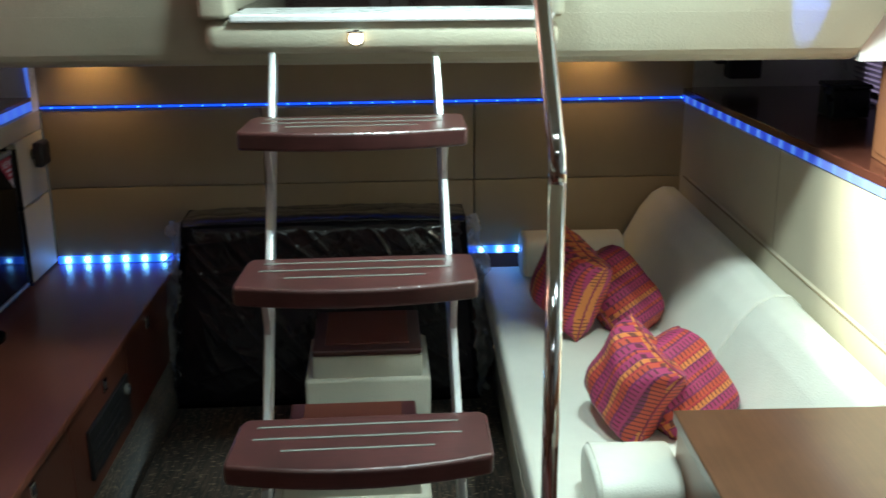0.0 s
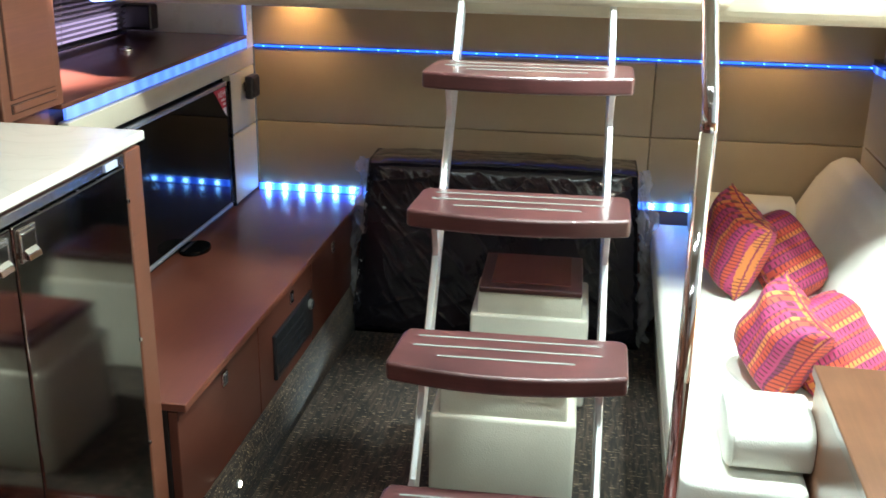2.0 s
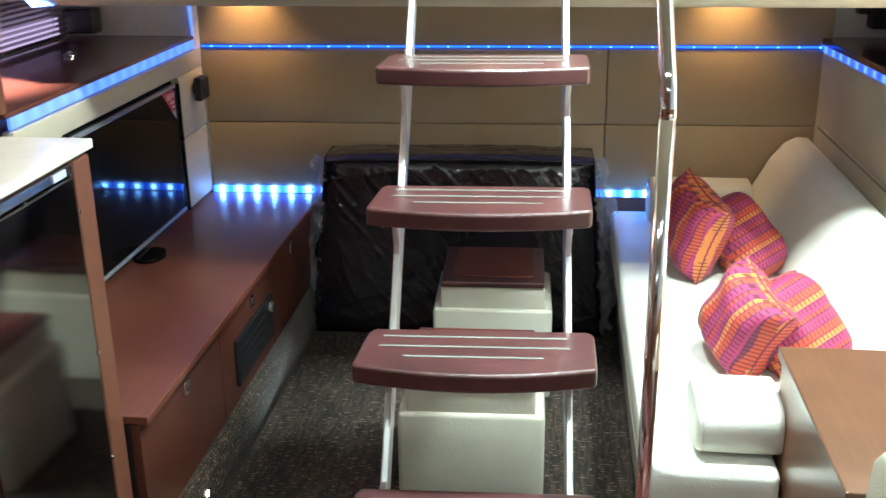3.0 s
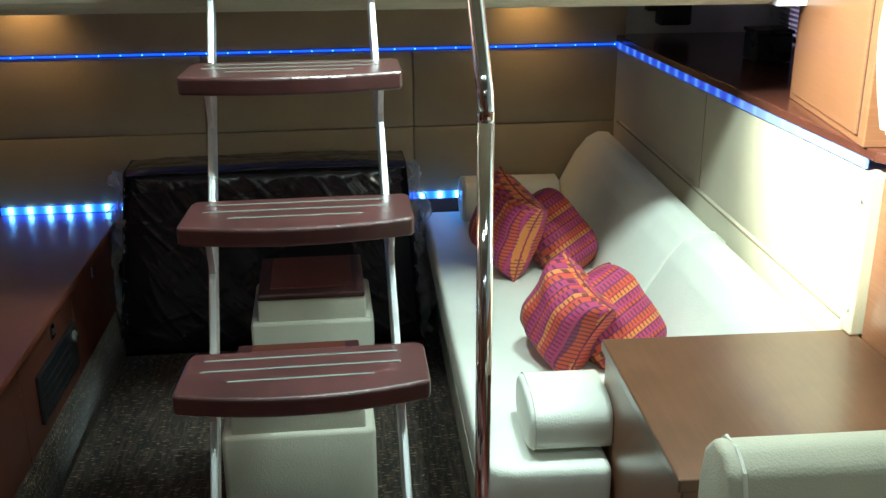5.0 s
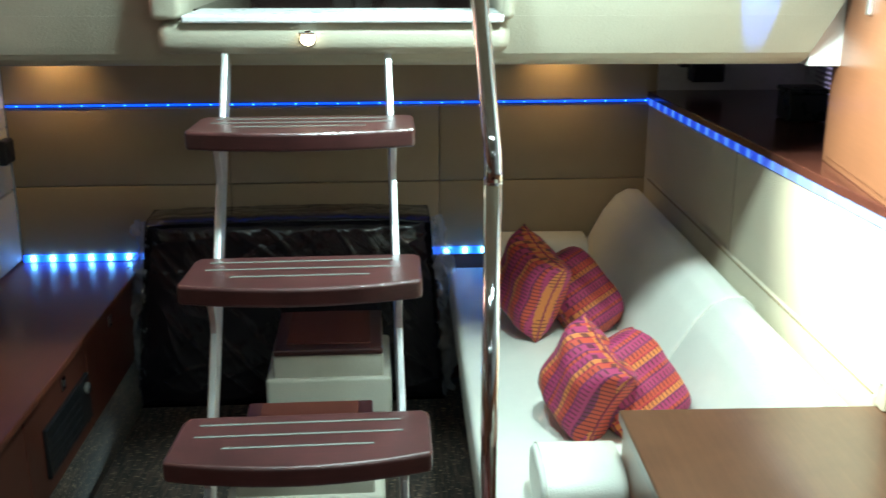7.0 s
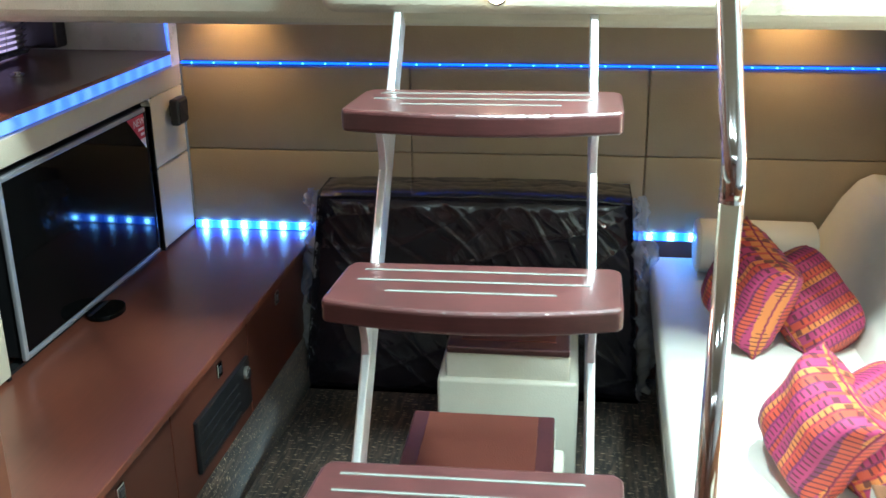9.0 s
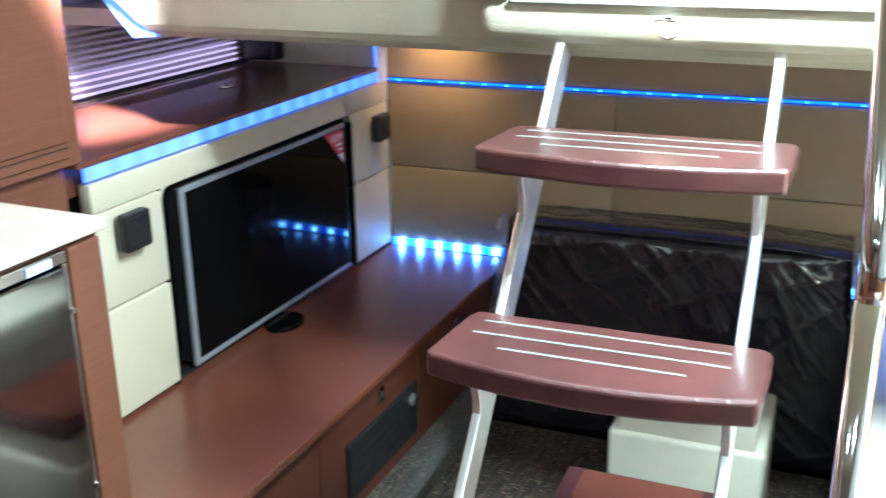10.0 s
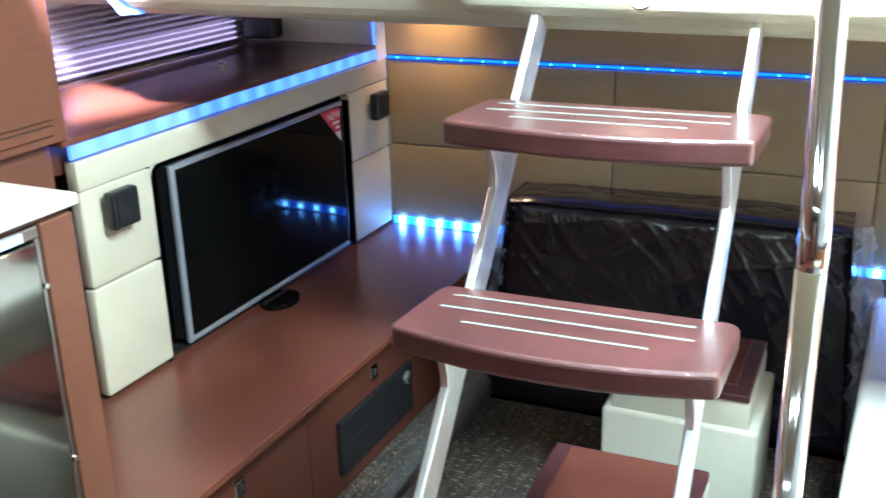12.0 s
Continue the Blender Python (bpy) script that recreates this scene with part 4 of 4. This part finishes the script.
pillow(facing((0.625, 2.13, 0.520), RECLINED, DOWN), 0.23, 0.28, 0.16, "striped pillow slumped against the sofa back", 11, 0.7)

# ---------------------------------------------------------------- wrapped mattress
def wrapped_bundle():
    t = thing("wrapped_mattress", (-0.27, 3.2, 0.0), "black folded mattress wrapped in clear crinkled polythene", "mattress")
    bm = bmesh.new()
    nx, nz, ny = 220, 136, 30
    def skin(u, v, w):
        x0, x1 = -0.82 + 0.075 * v, 0.222 - 0.05 * v
        x = x0 + (x1 - x0) * u
        y = 3.285 - 0.165 * w
        z = 0.002 + 0.662 * v
        e = min(u, 1 - u, v, 1 - v) * 8
        p, q = x * 0.83 + z * 0.55, z * 0.83 - x * 0.55
        bend = 0.05 * noise.noise(Vector((x * 3, z * 3, 7.0)))
        c1 = (1 - abs(noise.noise(Vector(((p + bend) * 11, q * 2.2, 1.0 + 2 * w))))) ** 9 + 0.5 * (1 - abs(noise.noise(Vector(((p + bend) * 27, q * 5, 9.0 + 2 * w))))) ** 7
        p, q = x * 0.35 - z * 0.94, z * 0.35 + x * 0.94
        c2 = (1 - abs(noise.noise(Vector(((p - bend) * 10, q * 2.4, 5.0 + 2 * w))))) ** 9
        f = -0.0045 * c1 - 0.0035 * c2 + 0.012 * noise.noise(Vector((x * 4, z * 4, 3.0)))
        sag = -0.03 * (1 - min(1, e)) ** 3
        if w > 0.99:
            y += sag * -1 + f
            z -= 0.02 * max(0, (v - 0.9) / 0.1) ** 2
        if v > 0.99 and w < 0.99:
            z += f * 0.5 - 0.012 * abs(2 * u - 1) ** 4 - 0.02 * max(0, (w - 0.7) / 0.3) ** 2
        return (x, y, max(0.001, z))
    def sheet(fn, a, b):
        g = [[bm.verts.new(fn(i / a, j / b)) for j in range(b + 1)] for i in range(a + 1)]
        for i in range(a):
            for j in range(b):
                bm.faces.new((g[i][j], g[i + 1][j], g[i + 1][j + 1], g[i][j + 1]))
    sheet(lambda u, v: skin(u, v, 1.0), nx, nz)
    sheet(lambda u, v: skin(u, v, 0.0), nx, nz)
    sheet(lambda u, w: skin(u, 1.0, w), nx, ny)
    sheet(lambda u, w: skin(u, 0.0, w), nx, ny)
    sheet(lambda v, w: skin(0.0, v, w), nz, ny)
    sheet(lambda v, w: skin(1.0, v, w), nz, ny)
    bmesh.ops.remove_doubles(bm, verts=bm.verts, dist=0.0006)
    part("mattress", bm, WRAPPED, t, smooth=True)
    for side, label in ((-1, "loose clear film at one end"), (1, "loose clear film at the other end")):
        bm = bmesh.new()
        n, k = 60, 16
        g = []
        for i in range(n + 1):
            v = i / n
            row = []
            for j in range(k + 1):
                w = j / k
                x = (-0.82 + 0.075 * v if side < 0 else 0.222 - 0.05 * v) + side * (0.004 + 0.07 * w * (0.4 + 0.6 * math.sin(3.1 * v)) + 0.034 * noise.noise(Vector((v * 9, w * 4, side))) + 0.014 * noise.noise(Vector((v * 31, w * 11, side))))
                y = 3.14 + 0.08 * w + 0.03 * noise.noise(Vector((v * 12, w * 6, side + 5))) + 0.012 * noise.noise(Vector((v * 33, w * 13, side + 5)))
                row.append(bm.verts.new((x, y, 0.01 + 0.63 * v)))
            g.append(row)
        for i in range(n):
            for j in range(k):
                bm.faces.new((g[i][j], g[i + 1][j], g[i + 1][j + 1], g[i][j + 1]))
        part("film", bm, FILM, t, label, True)
    return t


swing(wrapped_bundle(), AFT, -1.2, 3.3)

# ---------------------------------------------------------------- ottomans
def ottoman(x, y, label):
    """x, y: the middle of its front edge on the floor."""
    t = thing("ottoman", (x, y + 0.17, 0.0), label, "ottoman", "lidded ottomans")
    part("base", box(x - 0.183, x + 0.183, y, y + 0.34, 0.0, 0.302, 0.012, 3), OTTO, t, smooth=True)
    part("inner_box", box(x - 0.160, x + 0.160, y + 0.012, y + 0.318, 0.295, 0.372, 0.006, 2), OTTO, t, smooth=True)
    lid = part("lid", box(x - 0.158, x + 0.158, y + 0.004, y + 0.322, 0.3725, 0.392, 0.005, 2), MAHOGANY, t, "mahogany lid with a brown pad")
    part("pad", box(x - 0.122, x + 0.122, y + 0.045, y + 0.31, 0.392, 0.396, 0.0015), LID_PAD, lid, "brown leather pad")
    return t


swing(ottoman(-0.138, 2.69, "cream leather ottoman with a wooden lid before the wrapped mattress"), AFT, -0.138, 2.86)
swing(ottoman(-0.148, 2.032, "cream leather ottoman with a wooden lid behind the steps"), AFT, -0.148, 2.2)

# ---------------------------------------------------------------- companionway ladder
TREADS = ((1.19, 2.008), (0.954, 1.815), (0.740, 1.577), (0.535, 1.350), (0.345, 1.14))


def ladder():
    t = thing("companionway_ladder", (-0.11, 1.6, 0.17), "boarding ladder with mahogany treads on metal rails", "ladder")
    rail_x = (-0.267, 0.073)
    top, foot = Vector((0, 2.127, 1.312)), Vector((0, 1.142, 0.17))
    for x in rail_x:
        d = (top - foot).normalized()
        side = Vector((0, d.z, -d.y)) * 0.024
        bm = bmesh.new()
        vs = []
        for p in (foot, top):
            for sx, ss in ((-0.0068, 0.0), (0.0068, 0.0), (0.0068, 1.0), (-0.0068, 1.0)):
                vs.append(bm.verts.new((x + sx, p.y + side.y * ss * 2.4, p.z + side.z * ss * 2.4)))
        for q in ((0, 1, 2, 3), (7, 6, 5, 4), (0, 4, 5, 1), (1, 5, 6, 2), (2, 6, 7, 3), (3, 7, 4, 0)):
            bm.faces.new([vs[k] for k in q])
        bmesh.ops.bevel(bm, geom=list(bm.edges), offset=0.003, segments=2, affect="EDGES", profile=0.5)
        part("rail", bm, SATIN, t, "satin metal rail")
    for k, (z, yb) in enumerate(TREADS):
        x0, x1, depth = -0.314, 0.110, 0.172
        pts = [(x0 + 0.018, yb), (x1 - 0.004, yb), (x1 + 0.008, yb - 0.012), (x1 + 0.004, yb - depth + 0.022)]
        n = 12
        xs = [x1 + 0.001 + (x0 - x1 - 0.002) * i / n for i in range(n + 1)]
        pts += [(xx, yb - depth + 0.012 - 0.032 * (1 - (2 * i / n - 1) ** 2)) for i, xx in enumerate(xs)]
        pts += [(x0 - 0.004, yb - depth + 0.022), (x0 + 0.008, yb - 0.02)]
        tread = part("tread", prism(pts, z - 0.036, z, "z", 0.0065, 3), MAHOGANY, t, "dark mahogany tread with a bowed front")
        for i, inset in enumerate((0.0, -0.004, 0.045)):
            yy = yb - 0.035 - 0.042 * i
            part("inlay", box(x0 + 0.04 + inset, x1 - 0.045 - inset, yy - 0.0026, yy + 0.0026, z - 0.002, z + 0.0008), INLAY, tread, "pale grey grip strip")
        for x in rail_x:
            yr = foot.y + (z - 0.036 - foot.z) * (top.y - foot.y) / (top.z - foot.z)
            zt = z - 0.0365
            lean = (top.y - foot.y) / (top.z - foot.z)
            flare = [(yr - lean * h - 0.10 * (1 - h / 0.08) ** 1.25, zt - h) for h in (0.0, 0.01, 0.02, 0.032, 0.046, 0.06, 0.08)]
            bm = prism([(yr + 0.03, zt)] + flare + [(yr - lean * 0.08 + 0.03, zt - 0.08)], x - 0.0062, x + 0.0062, "x", 0.0015)
            part("bracket", bm, SATIN, t, "metal gusset under the tread")
    return t


swing(ladder(), 2.5, -0.098, 1.82)

# grab pole
def grab_pole():
    J = Vector((0.2245, 1.463, 1.215))
    t = thing("grab_pole", (0.224, 1.456, 0.17), "polished steel grab pole bent towards the companionway", "pole")
    part("post", tube([(0.224, 1.456, 0.174), (0.2245, 1.458, 1.176)], 0.0138, 24), CHROME, t, smooth=True)
    d = Vector((-0.07, 0.47, 1.0)).normalized()
    pts = [J + Vector((0, 0, -0.05))] + [J + Vector((0, 0, -0.022)), J + d * 0.01, J + d * 0.035, J + d * 0.3, J + d * 0.62]
    part("handrail", tube(pts, 0.0142, 24), CHROME, t, smooth=True)
    part("base_flange", disc((0.224, 1.456, 0.176), 0.04, 0.012, "z", 28), CHROME, t)
    return t


grab_pole()
